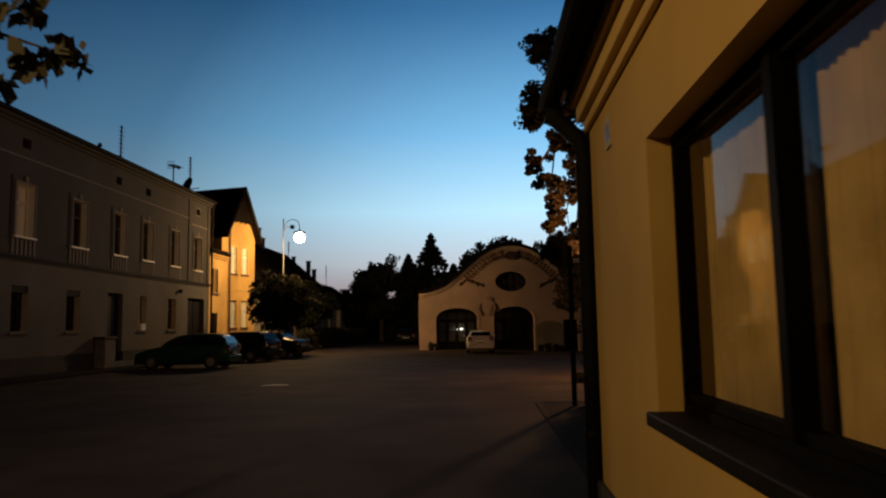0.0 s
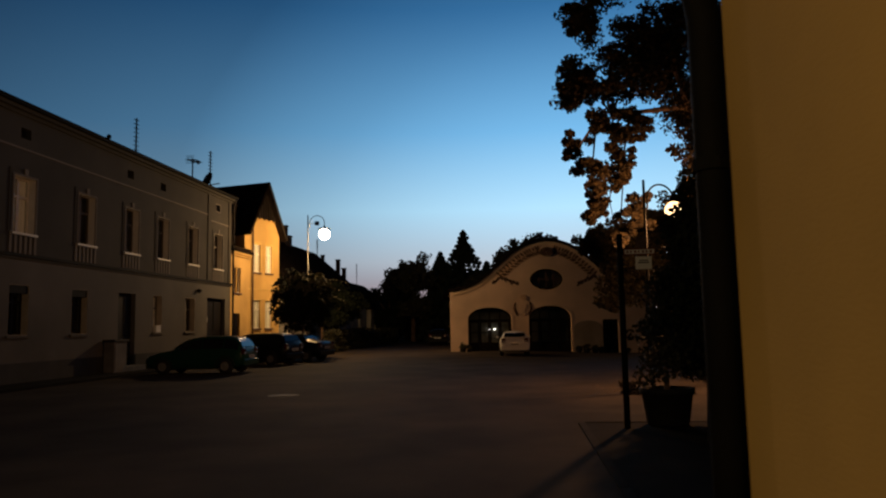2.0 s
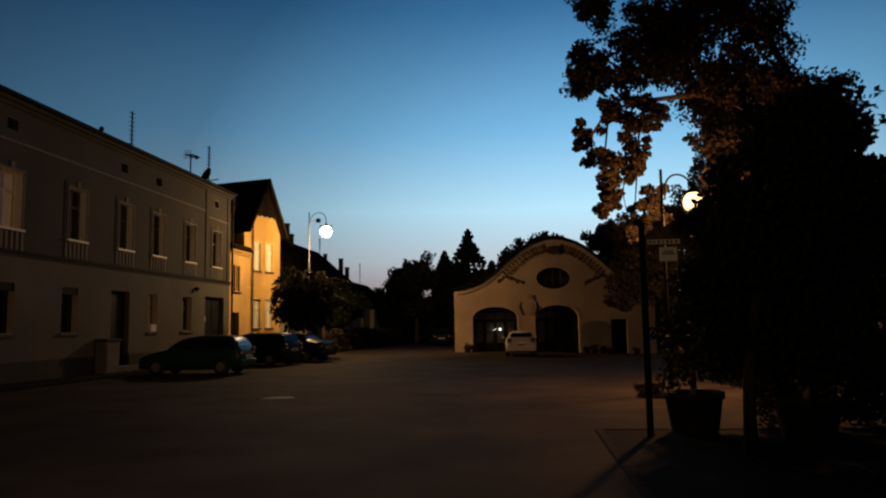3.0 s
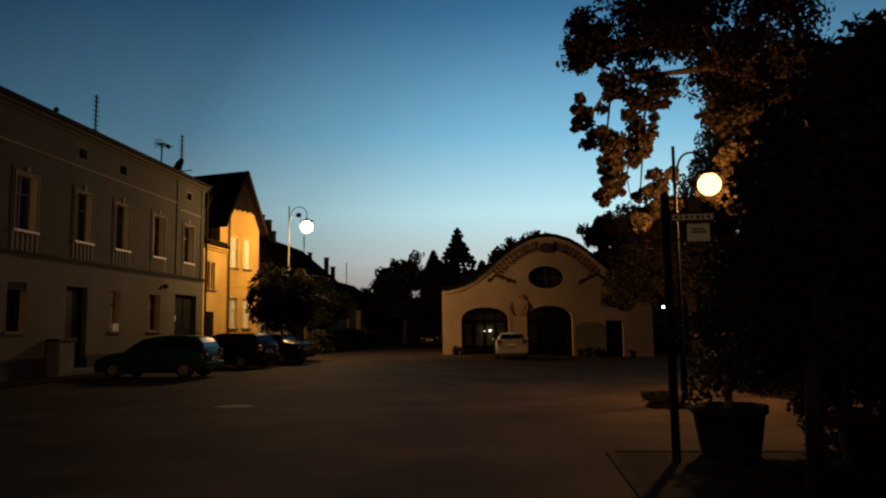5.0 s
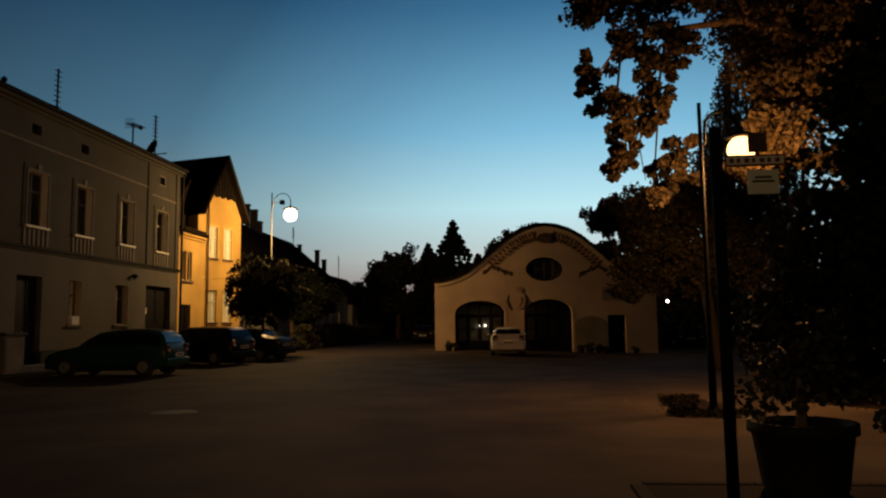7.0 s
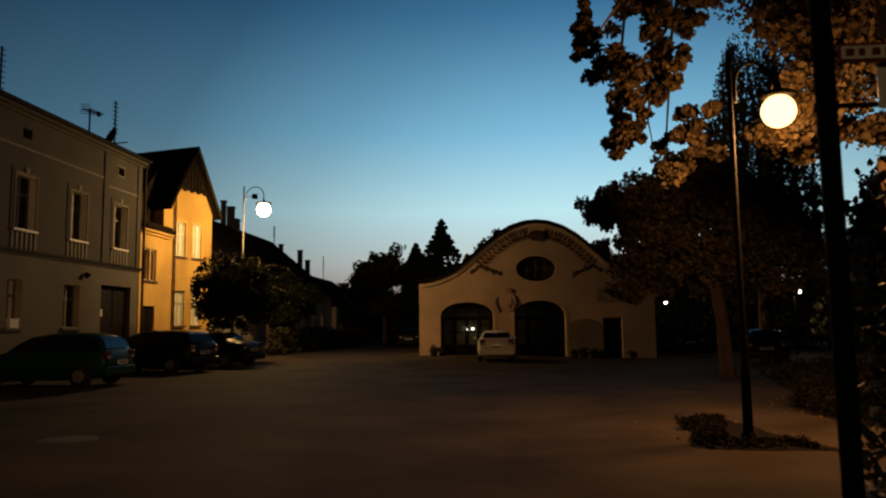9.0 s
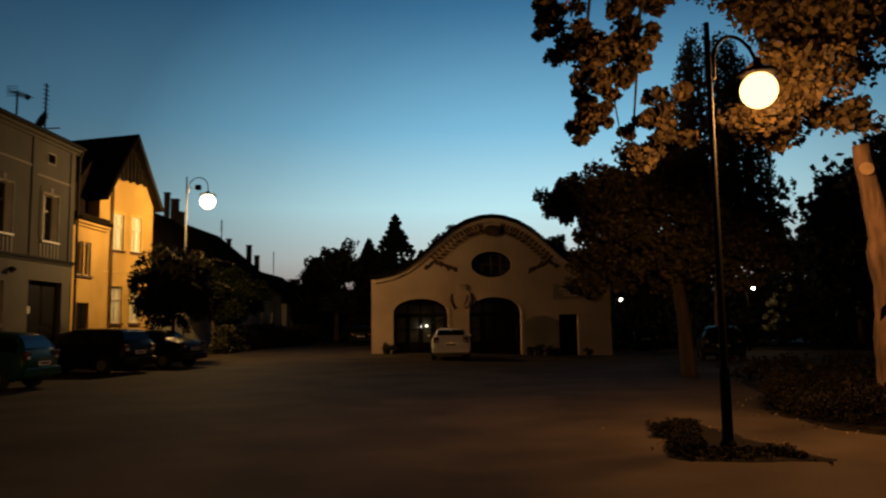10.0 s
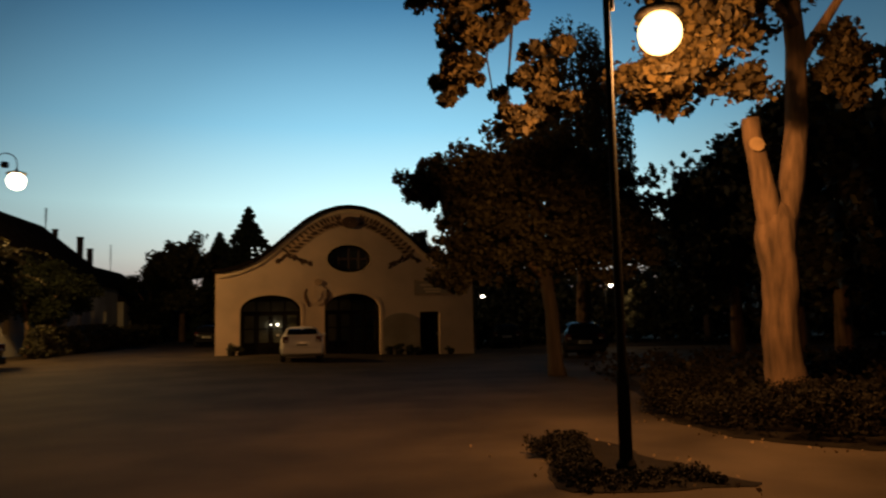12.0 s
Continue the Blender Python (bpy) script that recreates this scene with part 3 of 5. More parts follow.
cab = base("utility_cabinet", "pale concrete utility cabinet against the grey house", "utility cabinet")
part("body", box(GX + 0.06, 31.55, 0.10, GX + 0.5, 32.5, 1.30, 0.02), CONCRETE, cab)
part("lid", box(GX + 0.04, 31.48, 1.302, GX + 0.56, 32.57, 1.40, 0.02), DARK_PLINTH, cab)
part("door", box(GX + 0.5, 31.62, 0.2, GX + 0.515, 32.43, 1.22), CONCRETE, cab)


def antenna(x, y, z0, z1, kind):
    a = base("roof_antenna", "thin metal television aerial on the roof edge", "antenna", "roof aerials")
    part("mast", tube([(x, y, z0), (x, y, z1)], 0.04, 6), DARK_SHEET, a)
    if kind == "yagi":
        part("boom", tube([(x - 0.1, y - 0.35, z1 - 0.1), (x + 0.1, y + 0.75, z1 - 0.06)], 0.03, 6), DARK_SHEET, a)
        for k in range(7):
            t = k / 6
            part("element", tube([(x - 0.28, y - 0.3 + t, z1 - 0.1 + 0.04 * t), (x + 0.28, y - 0.3 + t, z1 - 0.1 + 0.04 * t)], 0.014, 5), DARK_SHEET, a)
        for k in range(5):
            part("reflector_bar", tube([(x - 0.22, y - 0.36, z1 - 0.32 + k * 0.1), (x + 0.22, y - 0.36, z1 - 0.32 + k * 0.1)], 0.014, 5), DARK_SHEET, a)
        part("balun_box", box(x - 0.05, y + 0.62, z1 - 0.14, x + 0.05, y + 0.78, z1 + 0.06), DARK_SHEET, a)
    else:
        for k in range(8):
            z = z1 - 0.1 - k * (z1 - z0) * 0.075
            part("element", tube([(x - 0.05, y - 0.16, z), (x + 0.05, y + 0.16, z)], 0.02, 5), DARK_SHEET, a)
    if kind == "dish":
        bm = lathe([(0.02, 0.0), (0.24, 0.03), (0.40, 0.10), (0.46, 0.15)], 20)
        bmesh.ops.transform(bm, matrix=pose(x, y - 0.1, z0 + 0.85, 70, 0, -35), verts=bm.verts)
        part("dish", bm, DARK_SHEET, a, "dark satellite dish", True)
        part("feed_arm", tube([(x, y - 0.05, z0 + 0.62), (x + 0.35, y + 0.5, z0 + 0.8)], 0.03, 6), DARK_SHEET, a)
    return a


antenna(-17.9, 37.7, 9.35, 12.2, "stack")
antenna(-17.15, 42.4, 9.35, 11.2, "yagi")
antenna(-16.65, 43.6, 9.3, 11.9, "dish")
v = base("roof_vent_pipe", "short dark vent pipe on the roof edge", "vent pipe")
part("pipe", lathe([(0.04, 9.28), (0.04, 9.5), (0.09, 9.51), (0.09, 9.62), (0.02, 9.68)], 12, (GX, 31.6, 0)), DARK_SHEET, v)

# ---- yellow gabled house ----
YA = math.atan2(0.87, 3.26)
Y0 = Vector((-15.83, 47.60, 0))
YU, YN = Vector((math.sin(YA), math.cos(YA), 0)), Vector((math.cos(YA), -math.sin(YA), 0))
YL, YR = -0.45, 3.32
YM = (YL + YR) / 2


def yellow_face(u, v, d):
    return Y0 + YU * u - YN * d + Vector((0, 0, v))


def annex_face(u, v, d):
    return Vector((-15.83 - d, 44.6 + u, v))


yel = base("yellow_house", "narrow yellow gabled house lit warm by the street lamp", "house")
wy = [(0.46, 1.19), (1.75, 2.47)]
part("wall", slab([(YL, 0), (YR, 0), (YR, 7.75), (YM, 10.75), (YL, 7.75)], [rect(a, 5.25, b, 7.0) for a, b in wy] + [rect(a, 1.75, b, 3.5) for a, b in wy], yellow_face, 0.38), HOUSE_YELLOW, yel)
for v0, v1 in ((5.25, 7.0), (1.75, 3.5)):
    for a, b in wy:
        w = window(yellow_face, a, v0, b, v1, yel, depth=0.08, curtain=0.02, cloth=CURTAIN_LIT)
        part("window_sill", panel(a - 0.07, v0 - 0.1, b + 0.07, v0 - 0.003, yellow_face, -0.09, 0.08), BRICK_DARK, w)
        part("surround", ring_frame(rect(a - 0.09, v0, b + 0.09, v1 + 0.1), rect(a, v0 + 0.001, b, v1), yellow_face, -0.025, -0.002), OCHRE_TRIM, w)
part("annex_wall", slab(rect(0, 0, 3.0, 6.2), [rect(0.45, 3.85, 0.98, 5.35), rect(1.12, 3.85, 1.65, 5.35), rect(0.5, 0.1, 1.6, 2.65)], annex_face, 0.38), HOUSE_YELLOW, yel)
for a in (0.45, 1.12):
    window(annex_face, a, 3.85, a + 0.53, 5.35, yel, depth=0.1, bars=False, frame_mat=WHITE_PAINT)
part("annex_sill", panel(0.35, 3.75, 1.75, 3.845, annex_face, -0.08, 0.1), BRICK_DARK, yel)
plank_door(annex_face, 0.5, 0.1, 1.6, 2.65, yel, 0.12)
for v0, v1, out in ((6.0, 6.12, 0.10), (6.124, 6.25, 0.22), (6.254, 6.4, 0.34)):
    part("annex_cornice", panel(0, v0, 3.0, v1, annex_face, -out, -0.003), HOUSE_YELLOW if out < 0.3 else ROOF_DARK, yel)
part("string_course", panel(YL, 4.15, YR, 4.21, yellow_face, -0.03, -0.003), OCHRE_TRIM, yel)
part("downpipe", tube([yellow_face(0.30, 8.3, -0.1), yellow_face(0.30, 0.0, -0.1)], 0.05, 10), BRICK_DARK, yel, "brown downpipe", True)
# deep roof: ridge runs back from the gable
bm = bmesh.new()
half, rise = (YR - YL) / 2 + 0.14, 3.45
top = [yellow_face(YM, 11.06, d) for d in (-0.55, 11.0)]
for sgn in (-1, 1):
    eave = [yellow_face(YM + sgn * half, 11.06 - rise, d) for d in (-0.55, 11.0)]
    up = Vector((0, 0, 0.16))
    a, b, c, d = (bm.verts.new(p) for p in (top[0], top[1], eave[1], eave[0]))
    e, f, g, h = (bm.verts.new(p - up) for p in (top[0], top[1], eave[1], eave[0]))
    for q in ((a, b, c, d), (e, h, g, f), (a, d, h, e), (b, f, g, c), (d, c, g, h), (a, e, f, b)):
        bm.faces.new(q)
part("roof", bm, ROOF_DARK, yel)
part("side_wall", slab(rect(0.39, 0, 11, 7.45), [], lambda u, v, d: yellow_face(YL + d, v, u), 0.3), HOUSE_YELLOW, yel)
part("side_wall", slab(rect(0.39, 0, 11, 7.45), [], lambda u, v, d: yellow_face(YR - d, v, u), 0.3), HOUSE_YELLOW, yel)
part("annex_roof", box(-26.0, 44.5, 6.41, -15.6, 47.45, 6.55), ROOF_DARK, yel)
part("lean_roof", slab([(0.0, 6.56), (3.1, 6.56), (3.1, 9.6)], [], lambda u, v, d: Vector((-16.6 - d, 44.6 + u, v)), 9.0), ROOF_DARK, yel)
for k in range(9):
    u = YM - 1.04 + k * 0.26
    part("gable_board", panel(u - 0.09, 8.62 + 0.08 * (k % 2), u + 0.09, 10.62 - abs(u - YM) * 1.58, yellow_face, -0.16, -0.11), DARK_WOOD, yel)
part("gable_boarding", slab([(YM - 1.18, 8.8), (YM + 1.18, 8.8), (YM, 10.68)], [], lambda u, v, d: yellow_face(u, v, d - 0.10), 0.096), SOOT, yel)
part("gable_beam", panel(YM - 1.25, 8.74, YM + 1.25, 8.86, yellow_face, -0.11, -0.004), DARK_WOOD, yel)
for sgn in (-1, 1):
    part("bargeboard", tube([yellow_face(YM, 10.95, -0.5), yellow_face(YM + sgn * half, 7.5, -0.5)], 0.09, 4), DARK_WOOD, yel)


# ---- row of low houses beyond ----
def row_house(y0, y1, x, eave, ridge, chimneys, wins, label, hip=0.0):
    h = base("row_house", label, "house", "row of low houses")

    def face(u, v, d):
        return Vector((x - d, u, v))
    part("wall", slab(rect(y0, 0, y1, eave), [rect(w, 1.1, w + 0.9, 2.7) for w in wins], face, 0.35), GREY_WALL, h)
    for w in wins:
        window(face, w, 1.1, w + 0.9, 2.7, h, depth=0.1, curtain=0.02)
    mid = x - 3.6
    bm = bmesh.new()
    near = [bm.verts.new((a, y0 - 0.2, b)) for a, b in ((x + 0.4, eave - 0.1), (mid, ridge), (mid - 4.0, eave - 0.1))]
    far = [bm.verts.new(p) for p in ((x + 0.4, y1 + 0.2, eave - 0.1), (mid, y1 - hip, ridge), (mid - 4.0, y1 + 0.2, eave - 0.1))]
    bm.faces.new(near)
    bm.faces.new(far[::-1])
    for i in range(3):
        bm.faces.new((near[i], far[i], far[(i + 1) % 3], near[(i + 1) % 3]))
    part("roof", bm, ROOF_DARK, h)
    part("rear_body", box(mid - 3.6, y0 + 0.02, 0, x - 0.36, y1 - 0.02, eave - 0.12), GREY_WALL, h)
    for cy, cz, w in chimneys:
        c = part("chimney", box(mid - w, cy - w, ridge - 1.6, mid + w, cy + w, ridge + cz), SOOT, h)
        part("chimney_cap", box(mid - w - 0.05, cy - w - 0.05, ridge + cz + 0.003, mid + w + 0.05, cy + w + 0.05, ridge + cz + 0.1), SOOT, c)
    return h


row_house(53.6, 79.0, -15.0, 4.6, 8.85, [(61.7, 1.55, 0.15), (63.1, 1.35, 0.22), (63.8, 0.55, 0.32), (75.2, 0.0, 0.16)], [57, 60, 63, 66, 69, 72, 75], "dark low old house with chimneys beyond the yellow one", 6.4)
row_house(79.4, 96.0, -14.6, 3.6, 6.75, [(79.9, 2.05, 0.20), (82.6, 1.35, 0.20)], [81, 84, 87, 90], "low grey old house with pale windows", 3.0)
row_house(96.6, 108.0, -14.4, 3.2, 5.4, [(100, 0.8, 0.5)], [98, 102, 105], "far low dark house along the street")
antenna(-18.6, 73.2, 8.7, 10.3, "stack")
antenna(-18.2, 89.0, 6.6, 9.2, "stack")

# ---- hall with the curved gable ----
HA = math.radians(7)
H0 = Vector((-3.77, 51.72, 0))
HU, HN = Vector((math.cos(HA), math.sin(HA), 0)), Vector((-math.sin(HA), math.cos(HA), 0))
HW = 12.83


def hall_face(u, v, d):
    return H0 + HU * u + HN * d + Vector((0, 0, v))


def gable(u):
    """Height of the gable's swept outline."""
    t = abs(u - HW / 2) / (HW / 2)
    pts = ((0.0, 7.12), (0.10, 7.06), (0.22, 6.82), (0.34, 6.38), (0.45, 5.80), (0.58, 5.06), (0.70, 4.46), (0.82, 4.10), (0.93, 3.92), (1.0, 3.86))
    for (a, za), (b, zb) in zip(pts, pts[1:]):
        if t <= b + 1e-9:
            k = (t - a) / (b - a)
            return za + (zb - za) * k
    return 3.86


hall = base("hall", "cream rendered hall with a swept curved gable and two arched doorways", "hall")
N = 72
us = [HW * k / N for k in range(N + 1)]
outline = [(0, -0.5), (HW, -0.5)] + [(u, gable(u)) for u in us[::-1]]
oval = [(6.36 + 1.09 * math.cos(2 * math.pi * k / 32), 4.61 + 0.69 * math.sin(2 * math.pi * k / 32)) for k in range(32)]
DOORS = [(1.13, 4.0, 2.82), (5.12, 7.91, 2.87)]
part("wall", slab(outline, [arched(a, -0.3, b, 2.0, t) for a, b, t in DOORS] + [rect(9.96, -0.3, 11.0, 1.91), oval], hall_face, 0.45), HALL_WALL, hall)
# roof shell that follows the gable, with a proud dark verge
bm = bmesh.new()
rows = [[bm.verts.new(hall_face(u, gable(u) + dz, d)) for u in [-0.15, *us, HW + 0.15]] for d, dz in ((-0.05, 0.03), (-0.05, 0.20), (16, 0.20), (16, 0.03))]
for a, b in ((0, 1), (1, 2), (2, 3), (3, 0)):
    for i in range(len(rows[0]) - 1):
        bm.faces.new((rows[a][i], rows[a][i + 1], rows[b][i + 1], rows[b][i]))
part("roof", bm, ROOF_DARK, hall, "dark curved roof edge", True)
tile_mesh = None
for k in range(64):
    u = (k + 0.5) * HW / 64
    s = (gable(u + 0.05) - gable(u - 0.05)) / 0.1
    if tile_mesh is None:
        tile = part("verge_tile", box(-0.09, -0.02, -0.085, 0.09, 0.03, 0.10, 0.015), ROOF_DARK, hall)
        tile_mesh = tile.data
    else:
        tile = new("verge_tile", tile_mesh)
        tile.parent = hall
    tile.matrix_basis = Matrix.Translation(hall_face(u, gable(u) + 0.10, -0.085)) @ Matrix.Rotation(HA, 4, "Z") @ Matrix.Rotation(-math.atan(s), 4, "Y") @ Matrix.Rotation(0.06 * (-1) ** k, 4, "Y")
part("side_wall", slab(rect(0.46, -0.5, 16, 3.86), [], lambda u, v, d: hall_face(0.5 + d, v, u), 0.4), HALL_WALL, hall)
part("side_wall", slab(rect(0.46, -0.5, 16, 3.86), [], lambda u, v, d: hall_face(HW - 0.5 - d, v, u), 0.4), HALL_WALL, hall)
part("rear_wall", slab([(0.91, -0.5), (HW - 0.91, -0.5)] + [(u, gable(u)) for u in us[::-1] if 0.91 < u < HW - 0.91], [], lambda u, v, d: hall_face(u, v, 15.5 + d), 0.4), HALL_WALL, hall)
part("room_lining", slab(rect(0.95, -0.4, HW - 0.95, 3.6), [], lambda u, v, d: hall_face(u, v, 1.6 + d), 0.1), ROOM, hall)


def offset_band(a, b, lo, hi, proud, seg=40):
    bm = bmesh.new()
    ring = []
    for k in range(seg + 1):
        u = a + (b - a) * k / seg
        s = (gable(u + 0.02) - gable(u - 0.02)) / 0.04
        nx, nz = -s / math.hypot(1, s), 1 / math.hypot(1, s)
        g = gable(u)
        ring.append([bm.verts.new(hall_face(u - nx * o, g - nz * o, d)) for o, d in ((lo, -0.003), (lo, -proud), (hi, -proud), (hi, -0.003))])
    for r0, r1 in zip(ring, ring[1:]):
        for i in range(4):
            bm.faces.new((r0[i], r0[(i + 1) % 4], r1[(i + 1) % 4], r1[i]))
    bm.faces.new(ring[0])
    bm.faces.new(ring[-1][::-1])
    return bm


part("verge_mould", offset_band(0.1, HW - 0.1, 0.03, 0.22, 0.04, 90), HALL_TRIM, hall)


def stucco_leaf(u, v, ang, ln, wd, home):
    bm = bmesh.new()
    c, s = math.cos(ang), math.sin(ang)

    def at(p, q, d):
        return bm.verts.new(hall_face(u + p * c - q * s, v + p * s + q * c, d))
    rim = [at(p * ln, q * wd, -0.004) for p, q in ((-0.5, 0), (-0.25, 0.42), (0.1, 0.5), (0.5, 0.1), (0.5, -0.1), (0.1, -0.5), (-0.25, -0.42))]
    top = at(0, 0, -0.028)
    for i in range(7):
        bm.faces.new((rim[i], rim[(i + 1) % 7], top))
    return part("stucco_leaf", bm, STUCCO, home)


for sgn in (-1, 1):
    gar = base("garland", "", "")
    gar.parent = hall
    rnd = random.Random(5 + sgn)
    lo, hi = sorted((HW / 2 + sgn * 0.075 * HW / 2, HW / 2 + sgn * 0.545 * HW / 2))
    part("frieze_band", offset_band(lo, hi, 0.27, 0.86, 0.007, 50), STUCCO_BAND, gar)
    for k in range(15):
        t = 0.09 + 0.45 * k / 14
        u = HW / 2 + sgn * t * HW / 2
        s = (gable(u + 0.02) - gable(u - 0.02)) / 0.04
        nx, nz = -s / math.hypot(1, s), 1 / math.hypot(1, s)
        for o, ln, wd in ((0.40, 0.40, 0.14), (0.68, 0.46, 0.15)):
            stucco_leaf(u - nx * o, gable(u) - nz * o, math.atan(s) + sgn * (1.35 if o < 0.5 else 0.75) + rnd.uniform(-0.15, 0.15), ln * rnd.uniform(0.85, 1.15), wd * rnd.uniform(0.85, 1.15), gar)
    # two tassels at the garland's foot, one outward and one towards the oval window
    for k in range(9):
        stucco_leaf(HW / 2 + sgn * (3.10 + 0.055 * k) + rnd.uniform(-0.05, 0.05), 4.82 - 0.045 * k + rnd.uniform(-0.07, 0.07), -sgn * 0.9 + rnd.uniform(-0.6, 0.6), 0.30, 0.15, gar)
    for k in range(15):
        stucco_leaf(HW / 2 + sgn * (3.05 - 0.075 * k) + rnd.uniform(-0.05, 0.05), 4.78 - 0.035 * k + rnd.uniform(-0.09, 0.09), sgn * 0.7 + rnd.uniform(-0.7, 0.7), 0.30, 0.15, gar)
med = base("medallion", "", "")
med.parent = hall
part("disc", ring_frame([(6.4 + 0.42 * math.cos(a), 6.42 + 0.3 * math.sin(a)) for a in [2 * math.pi * k / 24 for k in range(24)]], [(6.4 + 0.03 * math.cos(a), 6.42 + 0.03 * math.sin(a)) for a in [2 * math.pi * k / 24 for k in range(24)]], hall_face, -0.08, -0.004), STUCCO, med)
# oval window
ow = base("window", "", "")
ow.parent = hall
inner = [(6.36 + 1.0 * math.cos(2 * math.pi * k / 32), 4.61 + 0.60 * math.sin(2 * math.pi * k / 32)) for k in range(32)]
part("window_frame", ring_frame(oval, inner, hall_face, 0.10, 0.18), DARK_WOOD, ow)
part("surround", ring_frame([(6.36 + 1.13 * math.cos(2 * math.pi * k / 32), 4.61 + 0.73 * math.sin(2 * math.pi * k / 32)) for k in range(32)], oval, hall_face, -0.008, -0.003), HALL_TRIM, ow)
for u in (5.86, 6.36, 6.86):
    part("glazing_bar", panel(u - 0.03, 4.61 - 0.52, u + 0.03, 4.61 + 0.52, hall_face, 0.11, 0.16), BRICK_DARK, ow)
part("glazing_bar", panel(5.37, 4.58, 7.35, 4.64, hall_face, 0.105, 0.16), BRICK_DARK, ow)
glass_pane(inner, hall_face, 0.145, GLASS, ow)
part("inner_board", panel(5.2, 3.9, 7.5, 5.3, hall_face, 0.50, 0.54), DOOR_LINING, ow)
# arched doors with glazed leaves
for a, b, t in DOORS:
    d = base("arched_door", "", "")
    d.parent = hall
    outer, inn = arched(a, -0.28, b, 2.0, t), arched(a + 0.1, -0.28, b - 0.1, 1.98, t - 0.1)
    part("door_frame", ring_frame(outer, inn, hall_face, 0.24, 0.34), DARK_WOOD, d)
    part("surround", ring_frame(arched(a - 0.16, -0.3, b + 0.16, 2.04, t + 0.17), outer, hall_face, -0.014, -0.003), HALL_WALL, d)
    w = (b - a - 0.2) / 4
    for k in range(4):
        x0 = a + 0.1 + k * w
        top = 1.95
        leaf = part("door_leaf", ring_frame(rect(x0 + 0.01, -0.26, x0 + w - 0.01, top), rect(x0 + 0.11, 0.55, x0 + w - 0.11, top - 0.1), hall_face, 0.26, 0.31), DARK_WOOD, d)
        part("lower_panel", panel(x0 + 0.05, -0.2, x0 + w - 0.05, 0.55, hall_face, 0.25, 0.30), DARK_WOOD, leaf)
        glass_pane(rect(x0 + 0.1, 0.54, x0 + w - 0.1, top - 0.09), hall_face, 0.285, GLASS, leaf)
        part("glazing_bar", panel(x0 + 0.11, 1.18, x0 + w - 0.11, 1.23, hall_face, 0.265, 0.30), DARK_WOOD, leaf)
    part("inner_boards", panel(a + 0.02, -0.25, b - 0.02, t - 0.3, hall_face, 0.50, 0.54), DOOR_LINING, d)
    part("transom", panel(a + 0.1, 1.951, b - 0.1, 2.05, hall_face, 0.25, 0.33), DARK_WOOD, d)
    for k in range(1, 4):
        x0 = a + 0.1 + k * w
        part("fanlight_bar", panel(x0 - 0.03, 2.051, x0 + 0.03, t - 0.16 if k == 2 else t - 0.3, hall_face, 0.255, 0.32), DARK_WOOD, d)
    glass_pane(arched(a + 0.1, 2.05, b - 0.1, 2.051, t - 0.1), hall_face, 0.29, GLASS, d)
plank_door(hall_face, 9.96, -0.29, 11.0, 1.91, hall, 0.2, 1)
part("cement_patch", slab(arched(8.04, -0.4, 9.94, 1.3, 1.86), [], lambda u, v, d: hall_face(u, v, d - 0.015), 0.012), HALL_PATCH, hall)
# glowing spots on cords, added in place of lamp reflections in the door glass
glints = base("door_glints", "two small glowing spots that stand in for lamp reflections in the hall's door glass", "lamp")
for u, z in ((2.55, 1.38), (2.90, 1.40)):
    p = hall_face(u, 0, 0.40)
    part("glint_cord", tube([(p.x, p.y, 1.98), (p.x, p.y, z + 0.03)], 0.008, 6), DARK_WOOD, glints)
    bm = bmesh.new()
    bmesh.ops.create_icosphere(bm, subdivisions=2, radius=0.05)
    bmesh.ops.transform(bm, matrix=Matrix.Translation((p.x, p.y, z)), verts=bm.verts)
    part("glint", bm, GLOW_GLINT, glints, "glowing stand-in for a lamp reflection", True)
sg = base("wall_sign", "faded grey painted sign with unreadable lettering on the hall", "sign")
part("board", panel(9.72, 2.78, 11.62, 3.50, hall_face, -0.012, -0.003), HALL_PATCH, sg)
part("border", ring_frame(rect(9.68, 2.74, 11.66, 3.54), rect(9.75, 2.81, 11.59, 3.47), hall_face, -0.02, -0.0125), STUCCO_BAND, sg)
for v, wd in ((3.22, 0.66), (3.02, 0.5), (2.88, 0.4)):
    part("lettering_bar", panel(10.67 - wd, v, 10.67 + wd, v + 0.09, hall_face, -0.015, -0.0122), HALL_TRIM, sg)
# stucco cartouche between the doorways, with a head piece and two hanging scrolls
orn = base("wall_ornament", "", "")
orn.parent = hall
part("shield", slab([(4.30, 3.12), (4.28, 2.74), (4.45, 2.42), (4.80, 2.30), (5.06, 2.44), (5.20, 2.74), (5.18, 3.10), (4.98, 3.28), (4.56, 3.30)], [], lambda u, v, d: hall_face(u, v, d - 0.05), 0.047), HALL_WALL, orn)
part("shield_boss", slab([(4.55, 3.02), (4.52, 2.72), (4.76, 2.50), (4.98, 2.72), (4.96, 3.02)], [], lambda u, v, d: hall_face(u, v, d - 0.08), 0.029), HALL_WALL, orn)
for sgn in (-1, 1):
    pts = [hall_face(4.74 + sgn * (0.46 + 0.09 * math.sin(a * 1.5)), 3.12 - 0.30 * a, 0.03) for a in [k * 0.36 for k in range(9)]]
    part("scroll", tube(pts, [0.05 + 0.055 * math.sin(k * 0.39) for k in range(9)], 8), STUCCO, orn, "", True)
part("crown", slab([(4.80 + 0.2 * math.cos(k * 0.5236), 3.44 + 0.17 * math.sin(k * 0.5236)) for k in range(12)], [], lambda u, v, d: hall_face(u, v, d - 0.06), 0.057), STUCCO_BAND, orn)


